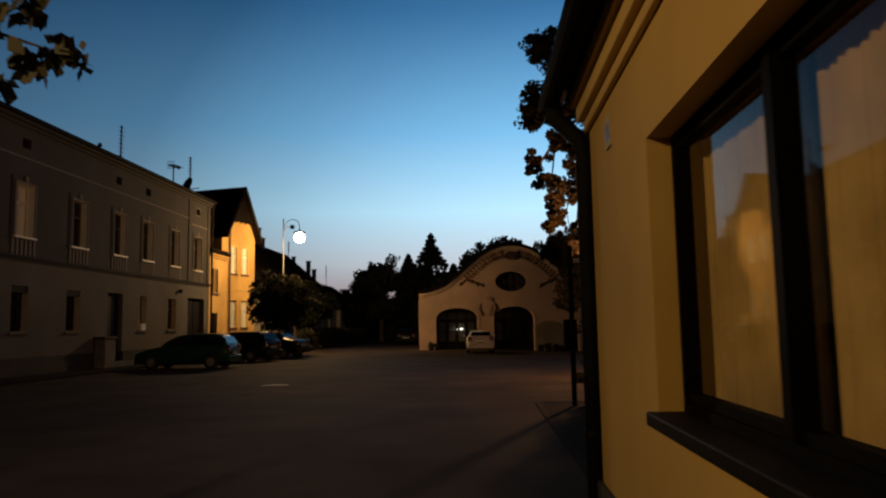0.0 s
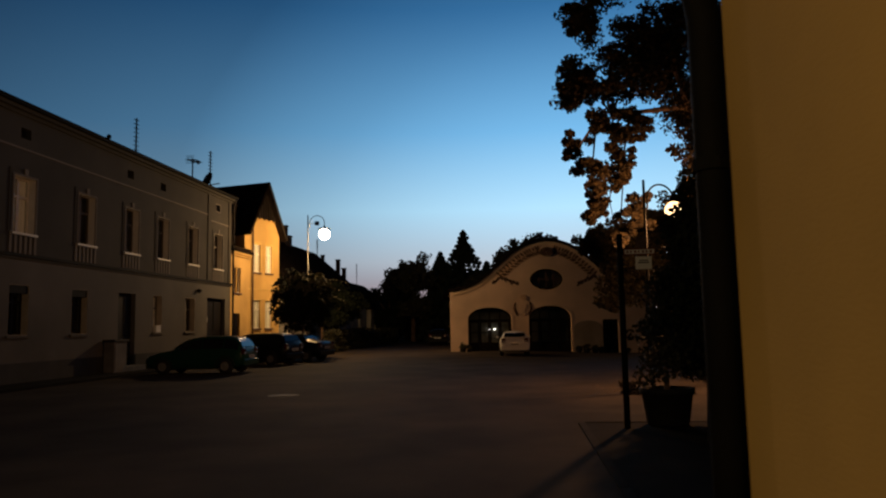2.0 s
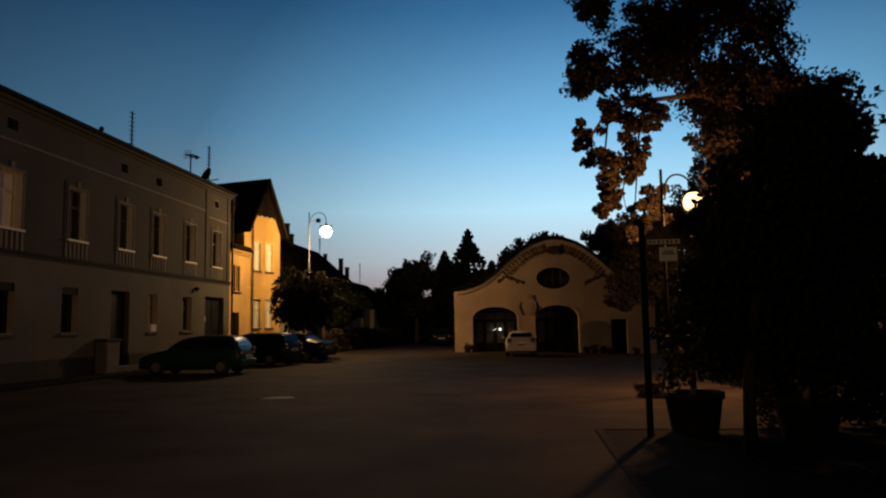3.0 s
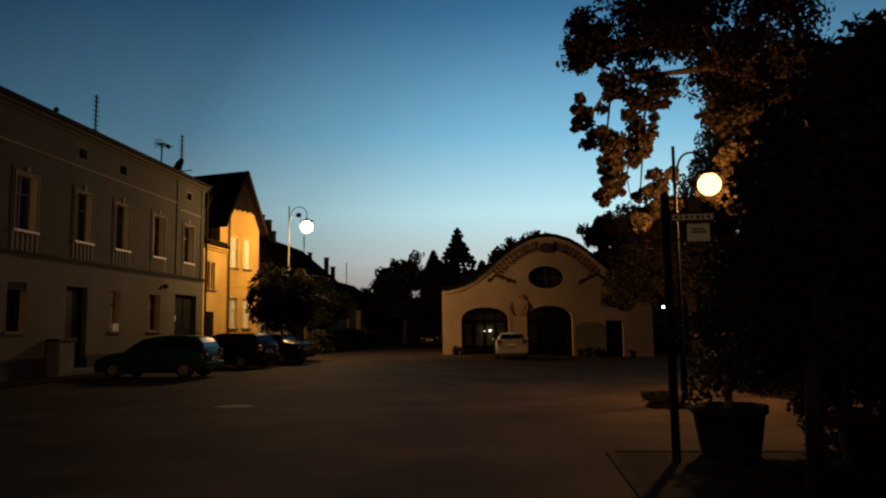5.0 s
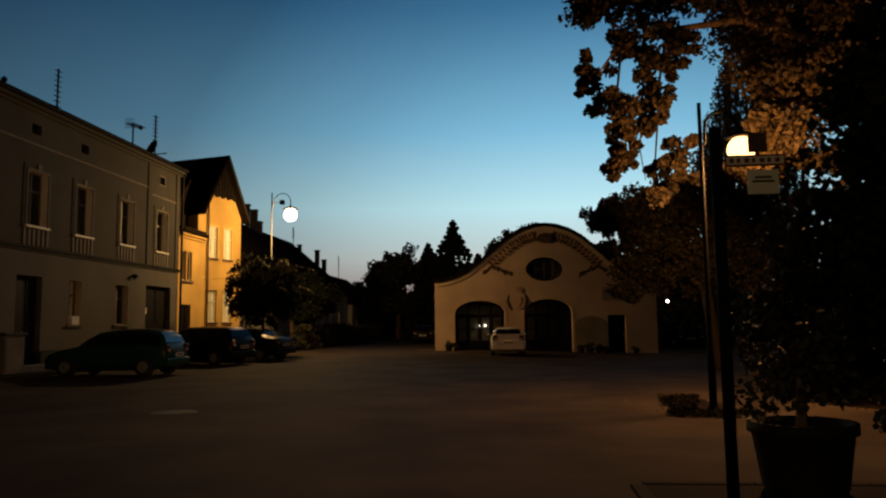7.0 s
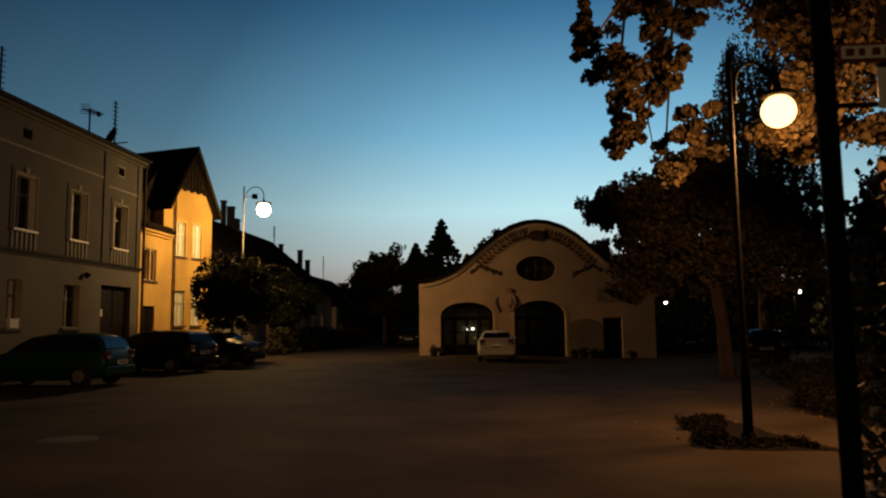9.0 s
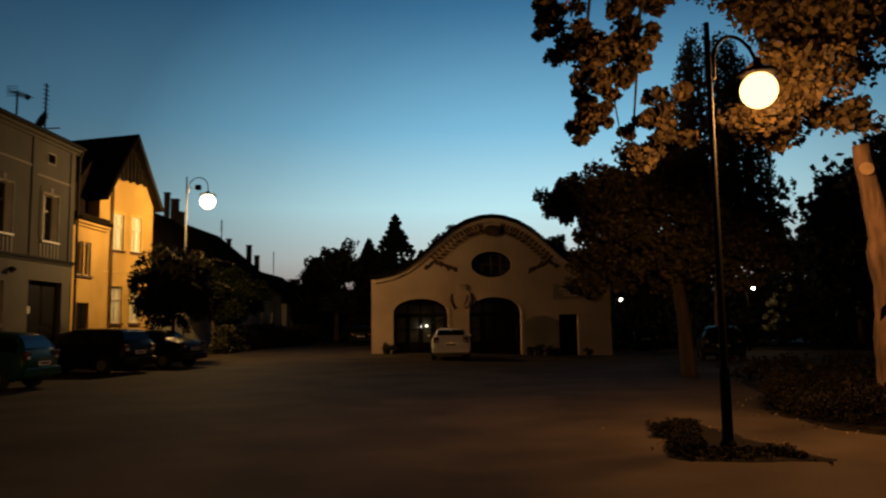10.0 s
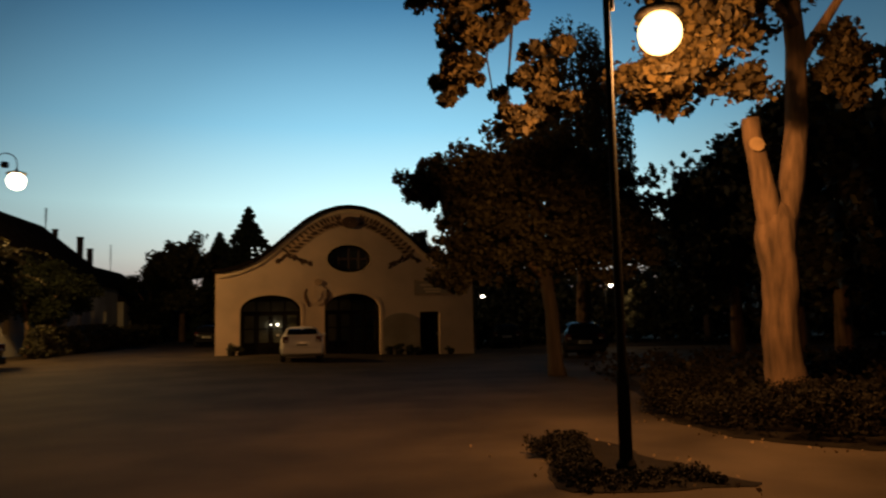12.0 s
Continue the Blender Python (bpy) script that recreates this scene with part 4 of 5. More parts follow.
# ---- street lamps ----
def street_lamp(x, y, top, reach, globe_z, globe_r, light, glow, pole_mat, label, pole_r=0.046):
    """A pole with a hooped arm and a hanging lantern with an opal globe."""
    z0 = ground_z(x, y)
    s = base("street_lamp", label, "street lamp", "street lamps")
    part("pole", tube([(x, y, z0), (x, y, z0 + 0.9), (x, y, z0 + 0.95), (x, y, top)], [pole_r * 1.4, pole_r * 1.3, pole_r, pole_r * 0.7], 14), pole_mat, s, "", True)
    part("base_collar", lathe([(pole_r * 2.1, z0), (pole_r * 2.1, z0 + 0.05), (pole_r * 1.5, z0 + 0.10)], 16, (x, y, 0)), pole_mat, s)
    d = Vector((reach[0], reach[1], 0))
    r = d.length / 2
    d.normalize()
    gap, spring = r * 0.2, top - 0.06 - r * 0.85
    r -= gap / 2
    pts = [Vector((x, y, spring - 0.25)), Vector((x, y, spring - 0.22)) + d * gap]
    pts += [Vector((x, y, spring)) + d * (gap + r - r * math.cos(a)) + Vector((0, 0, r * 0.9 * math.sin(a))) for a in [math.pi * k / 16 for k in range(17)]]
    if globe_r > 0.3:
        mid = Vector((x, y, spring)) + d * (gap + r)
        part("ballast_box", box(mid.x - r * 0.22, mid.y - r * 0.22, mid.z - r * 0.25, mid.x + r * 0.22, mid.y + r * 0.22, mid.z + r * 0.2, 0.01), POLE, s)
        part("ballast_strut", tube([(x, y, mid.z), (mid.x, mid.y, mid.z)], pole_r * 0.3, 6), pole_mat, s)
    g = Vector((x, y, 0)) + Vector((reach[0], reach[1], globe_z))
    pts.append(Vector((g.x, g.y, globe_z + globe_r + 0.14)))
    part("arm", tube(pts, pole_r * 0.5, 8), pole_mat, s, "", True)
    part("lantern_cap", lathe([(globe_r * 1.12, globe_r * 0.90), (globe_r * 1.0, globe_r + 0.02), (0.06, globe_r + 0.09), (0.04, globe_r + 0.2)], 20, g), pole_mat, s, "", True)
    bm = bmesh.new()
    bmesh.ops.create_uvsphere(bm, u_segments=20, v_segments=12, radius=globe_r)
    bmesh.ops.transform(bm, matrix=Matrix.Translation(g), verts=bm.verts)
    globe = part("globe", bm, glow, s, "glowing opal globe", True)
    globe.visible_shadow = False
    if light:
        la = bpy.data.lights.new("lamp_light", "POINT")
        la.energy, la.color, la.shadow_soft_size = light["power"], light["colour"], globe_r * 0.8
        lo = new("lamp_light", la)
        lo.location = g
    return s


street_lamp(-12.25, 48.13, 8.72, (1.12, -0.27), 7.44, 0.35, LAMP_FAR, GLOW_FAR, GALV, "tall galvanised street lamp with a hooped arm, lit")
street_lamp(3.78, 22.67, 5.25, (0.84, 0.53), 4.53, 0.24, LAMP_NEAR, GLOW_NEAR, POLE, "black street lamp with a hooped arm, glowing orange")
street_lamp(-5.04, 0.47, 5.25, (0.84, 0.53), 4.53, 0.24, LAMP_BACK, GLOW_NEAR, POLE, "black street lamp behind the ochre house corner, lit")
street_lamp(17.5, 56.3, 3.8, (0.5, 0.3), 3.3, 0.09, LAMP_PARK, GLOW_COOL, POLE, "far street lamp among the park trees, lit")
street_lamp(10.2, 57.8, 3.3, (0.4, 0.2), 2.8, 0.085, None, GLOW_COOL, POLE, "far street lamp among the park trees, lit")


# ---- parked cars ----
def car(m, paint, length, width, height, style, label):
    """x runs from rear (0) to nose (length); y across; stations give the body's section along it."""
    c = base("parked_car", label, "car", "parked cars", m=m)
    L, W, H = length, width / 2, height
    if style == "hatch":
        st = [(0.0, .45, .80, .82, .84), (0.02, .34, .86, .98, .90), (0.05, .27, .90, 1.22, .74), (0.10, .22, .93, H - .06, .66), (0.20, .20, .94, H, .66), (0.42, .19, .93, H, .66), (0.55, .19, .92, H - .06, .64),
              (0.66, .19, .91, 1.18, .70), (0.73, .20, .90, .96, .84), (0.86, .21, .82, .86, .82), (0.95, .24, .70, .76, .76), (0.99, .32, .60, .64, .66), (1.0, .40, .56, .58, .60)]
    elif style == "wagon":
        st = [(0.0, .45, .82, .84, .86), (0.02, .32, .90, 1.02, .92), (0.06, .25, .94, H - .12, .72), (0.10, .22, .95, H - .03, .68), (0.25, .20, .95, H, .68), (0.48, .19, .94, H, .68), (0.58, .19, .92, H - .09, .66),
              (0.68, .19, .91, 1.16, .72), (0.74, .20, .90, .97, .86), (0.87, .21, .84, .88, .84), (0.95, .24, .72, .78, .78), (0.99, .32, .62, .66, .68), (1.0, .40, .58, .60, .62)]
    else:
        st = [(0.0, .48, .84, .86, .84), (0.02, .34, .92, .98, .90), (0.10, .25, .96, 1.04, .86), (0.18, .22, .96, 1.10, .78), (0.28, .20, .95, H - .06, .66), (0.40, .19, .94, H, .66), (0.52, .19, .93, H - .03, .66), (0.60, .19, .92, H - .16, .66),
              (0.68, .19, .91, 1.10, .72), (0.74, .20, .90, .96, .86), (0.87, .21, .82, .86, .84), (0.95, .24, .70, .76, .78), (0.99, .32, .60, .64, .66), (1.0, .40, .56, .58, .60)]
    bm = bmesh.new()
    rings = []
    for i, (t, zb, belt, top, roof) in enumerate(st):
        x = t * L
        nose = 0.80 if t in (0.0, 1.0) else 0.93 if t < 0.03 or t > 0.98 else 1.0
        w = W * nose
        half = [(0.0, zb), (w * 0.86, zb), (w * 0.98, zb + 0.10), (w, (zb + belt) / 2), (w * 0.97, belt), (W * roof * nose + 0.03, top - 0.07 if top > belt + 0.12 else belt + (top - belt) * 0.5), (W * roof * nose - 0.10, top - 0.012), (0.0, top + 0.012)]
        ring = [bm.verts.new((x, y, z)) for y, z in half] + [bm.verts.new((x, -y, z)) for y, z in half[-2:0:-1]]
        rings.append(ring)
    n = len(rings[0])
    for r0, r1 in zip(rings, rings[1:]):
        for k in range(n):
            bm.faces.new((r0[k], r0[(k + 1) % n], r1[(k + 1) % n], r1[k]))
    bm.faces.new(rings[0][::-1])
    bm.faces.new(rings[-1])
    bm.verts.ensure_lookup_table()
    side = {}
    for i, (t, zb, belt, top, roof) in enumerate(st):
        side[i] = [v.co.copy() for v in rings[i]]
    part("body", bm, paint, c, "", True)

    def glass(name, quads):
        b = bmesh.new()
        for q in quads:
            b.faces.new([b.verts.new(p) for p in q])
        bmesh.ops.recalc_face_normals(b, faces=b.faces)
        part(name, b, CAR_GLASS, c)

    cab = [i for i, s in enumerate(st) if s[3] > s[2] + 0.2]
    # side glass lies just outside the flank between belt and roof rail
    for sgn in (1, -1):
        for a, b in zip(cab[:-1], cab[1:]):
            pa, pb = side[a], side[b]
            lo_a, hi_a, lo_b, hi_b = pa[4], pa[5], pb[4], pb[5]
            q = []
            for lo, hi, k in ((lo_a, hi_a, 0.10), (lo_b, hi_b, 0.10), (lo_b, hi_b, 0.90), (lo_a, hi_a, 0.90)):
                p = lo.lerp(hi, k)
                q.append(Vector((p.x, sgn * (p.y + 0.012), p.z)))
            mid = (q[0].x + q[1].x) / 2
            for p in q:
                p.x = mid + (p.x - mid) * 0.93
            glass("side_window", [q])

    def screen(rows, name, out):
        """Glass that follows the body over the stations given, as (station, next station, share)."""
        line = []
        for i, j, k in rows:
            p = side[i][6].lerp(side[j][6], k)
            line.append([Vector((p.x + out, s * (p.y + 0.03), p.z + 0.016)) for s in (1, -1)])
        glass(name, [(a[0], a[1], b[1], b[0]) for a, b in zip(line, line[1:])])

    f, r = cab[-1], cab[0]
    screen([(f + 1, f, 0.12), (f + 1, f, 0.98), (f, f - 1, 0.8)], "windscreen", 0.016)
    screen([(r - 1, r, 0.25), (r - 1, r, 1.0), (r, r + 1, 0.75)], "rear_window", -0.02)
    wheel_r, wx = 0.31, (0.175 * L, 0.81 * L)
    for x in wx:
        for sgn in (1, -1):
            y = sgn * (W - 0.10)
            bm = lathe([(0.20, -0.10), (wheel_r - 0.03, -0.10), (wheel_r, -0.06), (wheel_r, 0.06), (wheel_r - 0.03, 0.10), (0.20, 0.10)], 24)
            bmesh.ops.transform(bm, matrix=pose(x, y, wheel_r, 90), verts=bm.verts)
            wh = part("wheel", bm, TYRE, c, "", True)
            bm = lathe([(0.165, 0.06), (0.17, 0.116), (0.15, 0.104), (0.06, 0.112), (0.03, 0.118)], 20)
            bmesh.ops.transform(bm, matrix=pose(x, y, wheel_r, 90 if sgn < 0 else -90), verts=bm.verts)
            part("rim", bm, RIM, wh, "pale alloy rim")
            arch = [(x + 0.37 * math.cos(a), sgn * (W + 0.004), wheel_r + 0.36 * math.sin(a)) for a in [math.pi * k / 12 for k in range(13)]]
            part("wheel_arch", tube(arch, 0.022, 6), TYRE, c)
    for sgn in (1, -1):
        part("tail_light", box(-0.012, sgn * W * 0.62, 0.74, 0.10, sgn * W * 0.90, 0.98, 0.02), LIGHT_RED, c)
        part("reversing_light", box(-0.016, sgn * W * 0.64, 0.76, 0.05, sgn * W * 0.80, 0.84, 0.01), LIGHT_CLEAR, c)
        part("headlight", box(L * 0.955, sgn * W * 0.50, 0.56, L * 0.988, sgn * W * 0.86, 0.70, 0.02), LIGHT_CLEAR, c)
        bm = bmesh.new()
        bmesh.ops.create_icosphere(bm, subdivisions=2, radius=0.075)
        bmesh.ops.transform(bm, matrix=Matrix.Translation((L * 0.64, sgn * (W + 0.10), 1.0)) @ Matrix.Diagonal((0.6, 1.1, 0.75, 1)), verts=bm.verts)
        part("wing_mirror", bm, paint, c, "", True)
    part("rear_bumper", box(-0.05, -W * 0.92, 0.32, 0.12, W * 0.92, 0.56, 0.035), paint, c)
    part("front_bumper", box(L * 0.965, -W * 0.80, 0.24, L * 1.008, W * 0.80, 0.46, 0.03), paint, c)
    pl = part("number_plate", box(-0.062, -0.26, 0.60, -0.05, 0.26, 0.71) if style == "hatch" else box(-0.03, -0.26, 0.66, -0.018, 0.26, 0.77), PLATE_WHITE, c)
    zz = 0.63 if style == "hatch" else 0.69
    xx = -0.065 if style == "hatch" else -0.033
    part("plate_bar", box(xx, -0.2, zz, xx + 0.003, 0.2, zz + 0.05), INK, pl)
    return c


def parked(rear_x, rear_y, heading, *rest):
    return car(pose(rear_x, rear_y, ground_z(rear_x, rear_y), 0, 0, heading), *rest)


parked(-10.0, 32.4, 179, PAINT_GREEN, 4.00, 1.68, 1.46, "hatch", "dark green hatchback parked nose to the grey house")
parked(-10.0, 38.2, 166, PAINT_BLACK, 4.45, 1.76, 1.50, "wagon", "black estate car parked nose to the grey house")
parked(-9.2, 41.1, 167, PAINT_BLACK, 4.30, 1.76, 1.43, "saloon", "black saloon car parked beside the black estate")
parked(0.38, 44.2, 92, PAINT_WHITE, 3.90, 1.62, 1.34, "hatch", "white hatchback parked before the hall's doors")
parked(-6.3, 67.0, 92, PAINT_BLACK, 4.20, 1.72, 1.44, "hatch", "black car parked in the shade beside the hall")
parked(11.6, 44.2, 75, PAINT_BLACK, 4.20, 1.74, 1.45, "hatch", "dark car parked under the park trees")
parked(12.0, 58.0, 80, PAINT_BLACK, 4.40, 1.76, 1.46, "wagon", "dark car parked behind the hall under trees")


# ---- trees ----
def limbs(home, name, paths, mat=BARK, seed=1, seg=10):
    rnd = random.Random(seed)
    for pts, radii in paths:
        part(name, tube(pts, radii, seg, 0.07, rnd), mat, home, "", True)


big = base("lime_tree", "large lime tree with a forked trunk and drooping boughs", "tree", "trees of the square")
limbs(big, "trunk", [([(7.80 + 0.03 * math.sin(k * 0.7), 26.0, -0.1 + k * 0.18) for k in range(16)] + [(7.82, 26.0, 2.85), (7.83, 26.0, 3.06), (7.84, 26.0, 3.2)],
                       [0.25 + 0.2 * math.exp(-k * 0.45) + 0.04 * math.exp(-((k - 15) / 3) ** 2) for k in range(16)] + [0.27, 0.20, 0.08])], seed=3, seg=26)
limbs(big, "limb", [
    ([(7.79, 25.99, 2.2), (7.73, 25.98, 2.75), (7.63, 25.96, 3.25), (7.54, 25.95, 3.8), (7.47, 25.94, 4.15), (7.44, 25.93, 4.42)], [0.20, 0.205, 0.18, 0.15, 0.145, 0.13]),
    ([(7.83, 26.0, 2.2), (7.95, 26.0, 2.85), (8.13, 26.0, 3.5), (8.28, 26.0, 4.3), (8.36, 26.0, 5.6), (8.36, 26.1, 7.0), (8.2, 26.3, 8.5), (7.7, 26.6, 10.0)], [0.21, 0.215, 0.20, 0.18, 0.165, 0.15, 0.12, 0.06]),
    ([(8.40, 26.1, 6.6), (7.2, 25.8, 7.4), (5.6, 25.8, 8.0), (4.1, 26.2, 8.0), (3.1, 26.2, 7.8), (2.5, 26.2, 7.0)], [0.13, 0.11, 0.09, 0.06, 0.04, 0.02]),
    ([(8.42, 26.0, 5.9), (7.6, 25.6, 6.3), (6.8, 25.2, 6.0), (6.2, 25.0, 5.3), (5.6, 25.0, 4.9)], [0.10, 0.07, 0.05, 0.035, 0.015]),
    ([(8.42, 26.0, 5.4), (8.9, 25.6, 6.3), (9.2, 25.4, 7.4)], [0.10, 0.06, 0.03]),
    ([(5.6, 25.4, 8.0), (5.4, 26.4, 9.8), (5.2, 27.0, 11.5)], [0.07, 0.05, 0.02])], seed=4)
part("pruning_cut", lathe([(0.10, 0.0), (0.115, 0.02), (0.03, 0.035)], 14, (0, 0, 0)), CUT_WOOD, big, "pale pruning scar").matrix_basis = pose(7.44, 25.80, 3.98, 80, 0, -14)
limbs(big, "twig", [([(4.1, 26.2, 8.0), (3.9, 26.2, 6.9), (3.8, 26.2, 5.8), (3.7, 26.2, 4.8), (3.6, 26.2, 4.1)], [0.04, 0.03, 0.022, 0.016, 0.008]),
                    ([(3.1, 26.2, 7.8), (2.95, 26.2, 6.6), (2.9, 26.2, 5.6), (2.7, 26.2, 4.6)], [0.035, 0.025, 0.018, 0.008]),
                    ([(3.6, 26.2, 7.9), (3.5, 26.2, 6.4), (3.4, 26.2, 5.3), (3.5, 26.2, 4.6)], [0.03, 0.022, 0.015, 0.008])], mat=BARK_DARK, seed=6, seg=6)
rnd = random.Random(11)
bough = [(2.58, 8.0, .40), (2.95, 9.4, .6), (2.6, 7.7, .36), (3.05, 7.25, .55), (3.5, 6.8, .62), (3.4, 6.1, .46), (3.35, 5.6, .40), (3.12, 5.25, .34), (4.3, 7.2, .42), (4.15, 6.4, .46), (4.7, 5.7, .44),
         (4.18, 5.35, .24), (4.72, 5.1, .40), (4.3, 4.68, .30), (4.1, 7.95, .6), (4.9, 8.1, .36), (4.0, 9.5, .9), (3.95, 8.6, .7), (4.6, 8.6, .5), (4.8, 9.9, .9), (3.4, 8.5, .6), (3.5, 10.2, .7), (4.4, 10.8, .8), (5.4, 10.4, .8)]
clumps = []
for x, z, r in bough:
    x, z, r = 0.53 + (x - 0.53) * 0.885, 1.52 + (z - 1.52) * 0.885, r * 0.90
    for _ in range(9):
        clumps.append((x + rnd.uniform(-r, r) * 0.62, 26.2 + rnd.uniform(-0.8, 0.8), z + rnd.uniform(-r, r) * 0.62, r * rnd.uniform(0.30, 0.52)))
clumps += blob_clumps(12, [((2.40, 26.2, 8.9), (0.46, 0.6, 1.05), 30, 0.27), ((2.75, 26.2, 11.0), (0.6, 0.6, 0.8), 26, 0.29), ((3.43, 25.0, 4.02), (0.24, 0.24, 0.22), 14, 0.12), ((6.15, 25.2, 5.0), (1.25, 0.8, 0.75), 46, 0.30), ((5.5, 25.1, 4.6), (0.5, 0.5, 0.3), 14, 0.24), ((8.88, 25.6, 5.25), (0.42, 0.4, 0.62), 34, 0.2), ((6.7, 25.6, 6.4), (1.5, 1.2, 0.9), 40, 0.36),
                           ((7.2, 26.6, 7.9), (2.1, 2.2, 1.9), 170, 0.48), ((5.2, 26.6, 10.4), (2.3, 2.2, 1.7), 130, 0.5), ((5.9, 26.2, 8.2), (0.8, 1.0, 0.8), 30, 0.4), ((7.3, 26.6, 10.6), (1.2, 1.6, 1.6), 50, 0.45), ((8.6, 25.6, 7.2), (0.9, 1.2, 1.0), 36, 0.4)])
leaves("crown", clumps, 0.135, LEAF, big, 21, 0.5, 92)

second = base("maple_tree", "round-crowned tree at the square's edge with a bare lower trunk", "tree", "trees of the square")
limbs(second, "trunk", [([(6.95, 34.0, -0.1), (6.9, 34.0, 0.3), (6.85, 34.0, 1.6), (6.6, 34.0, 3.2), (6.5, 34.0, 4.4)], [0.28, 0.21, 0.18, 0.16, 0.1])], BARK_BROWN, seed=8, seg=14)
limbs(second, "limb", [([(6.75, 34.0, 2.4), (5.6, 33.9, 3.6), (4.4, 34.0, 4.7)], [0.12, 0.08, 0.03]), ([(6.6, 34.0, 3.0), (7.6, 34.2, 4.0), (8.6, 34.2, 4.4)], [0.11, 0.08, 0.03]), ([(6.5, 34.0, 4.2), (6.3, 34.0, 5.6)], [0.09, 0.03])], seed=9)
leaves("crown", blob_clumps(31, [((5.2, 34.0, 5.0), (1.7, 1.4, 0.95), 150, 0.30), ((6.5, 34.0, 5.3), (1.5, 1.6, 1.2), 150, 0.32), ((7.9, 34.0, 4.5), (1.7, 1.6, 1.5), 150, 0.34), ((5.7, 34.0, 3.7), (1.2, 1.4, 0.9), 90, 0.30),
                                 ((8.9, 34.0, 3.6), (1.4, 1.4, 1.2), 100, 0.34), ((7.2, 34.2, 3.2), (1.4, 1.2, 0.9), 80, 0.32), ((3.75, 34.0, 4.8), (1.0, 0.7, 0.75), 56, 0.22), ((4.5, 34.0, 4.1), (0.8, 0.8, 0.6), 34, 0.24), ((4.9, 34.0, 3.1), (0.95, 0.8, 0.8), 64, 0.26), ((4.35, 34.0, 2.5), (0.7, 0.7, 0.45), 26, 0.22)]), 0.16, LEAF_MAPLE, second, 32, 0.4, 52)


def weeping(x, y, h, r, seed, n=70):
    t = base("weeping_tree", "tall weeping tree with long hanging twigs", "tree", "weeping trees")
    rnd = random.Random(seed)
    limbs(t, "trunk", [([(x, y, -0.3), (x, y, 2), (x + 0.2, y, h * 0.5), (x - 0.1, y, h * 0.85)], [0.4, 0.32, 0.22, 0.06])], seed=seed)
    cl = []
    for k in range(n):
        a, q = rnd.uniform(0, 6.28), rnd.uniform(0.15, 1.0) ** 0.7
        px, py = x + math.cos(a) * r * q, y + math.sin(a) * r * q
        top = h * (1.0 - 0.35 * q * q) + rnd.uniform(-0.6, 0.4)
        ln = rnd.uniform(0.25, 0.62) * h
        m = int(ln / 0.28)
        for i in range(m):
            cl.append((px + rnd.uniform(-0.08, 0.08), py + rnd.uniform(-0.08, 0.08), top - i * 0.28, 0.17 * (1 - 0.4 * i / m)))
    leaves("crown", cl, 0.15, LEAF_DARK, t, seed + 1, 2.5, 11, 1.6)


weeping(12.3, 46.0, 14.8, 2.4, 41, 150)


def broadleaf(x, y, h, r, seed, low=0.3, n=150, size=0.26, per=46, label="dark broadleaf tree against the evening sky", group="background trees", mat=None):
    t = base("broadleaf_tree", label, "tree", group)
    rnd = random.Random(seed)
    z0 = ground_z(x, y)
    limbs(t, "trunk", [([(x, y, z0 - 0.1), (x, y, z0 + h * 0.2), (x + rnd.uniform(-.2, .2), y, z0 + h * 0.5), (x, y, z0 + h * 0.8)], [0.03 * h + 0.02, 0.024 * h, 0.016 * h, 0.005 * h])], seed=seed)
    limbs(t, "limb", [([(x, y, z0 + h * 0.35), (x + r * 0.4 * c, y + r * 0.4 * s, z0 + h * 0.55), (x + r * 0.7 * c, y + r * 0.7 * s, z0 + h * 0.68)], [0.012 * h, 0.008 * h, 0.003 * h]) for c, s in ((1, 0.2), (-0.9, 0.5), (0.1, -1))], seed=seed + 1, seg=7)
    bl = []
    mid, rz = z0 + h * (low + 1) / 2, h * (1 - low) / 2
    for k in range(7):
        a = rnd.uniform(0, 6.28)
        q = rnd.uniform(0.2, 0.62)
        zz = rnd.uniform(-0.55, 0.6)
        bl.append(((x + math.cos(a) * r * q, y + math.sin(a) * r * q, mid + zz * rz), (r * rnd.uniform(0.35, 0.55), r * rnd.uniform(0.35, 0.55), rz * rnd.uniform(0.28, 0.42)), n // 7, r * 0.15 + 0.1))
    for c, s in ((1, 0.2), (-0.9, 0.5), (0.1, -1)):
        bl.append(((x + r * 0.68 * c, y + r * 0.68 * s, z0 + h * 0.67), (r * 0.34, r * 0.34, h * 0.11), n // 9, r * 0.15 + 0.1))
    leaves("crown", blob_clumps(seed + 2, bl), size, mat or LEAF_DARK, t, seed + 3, 0.3, per)
    return t


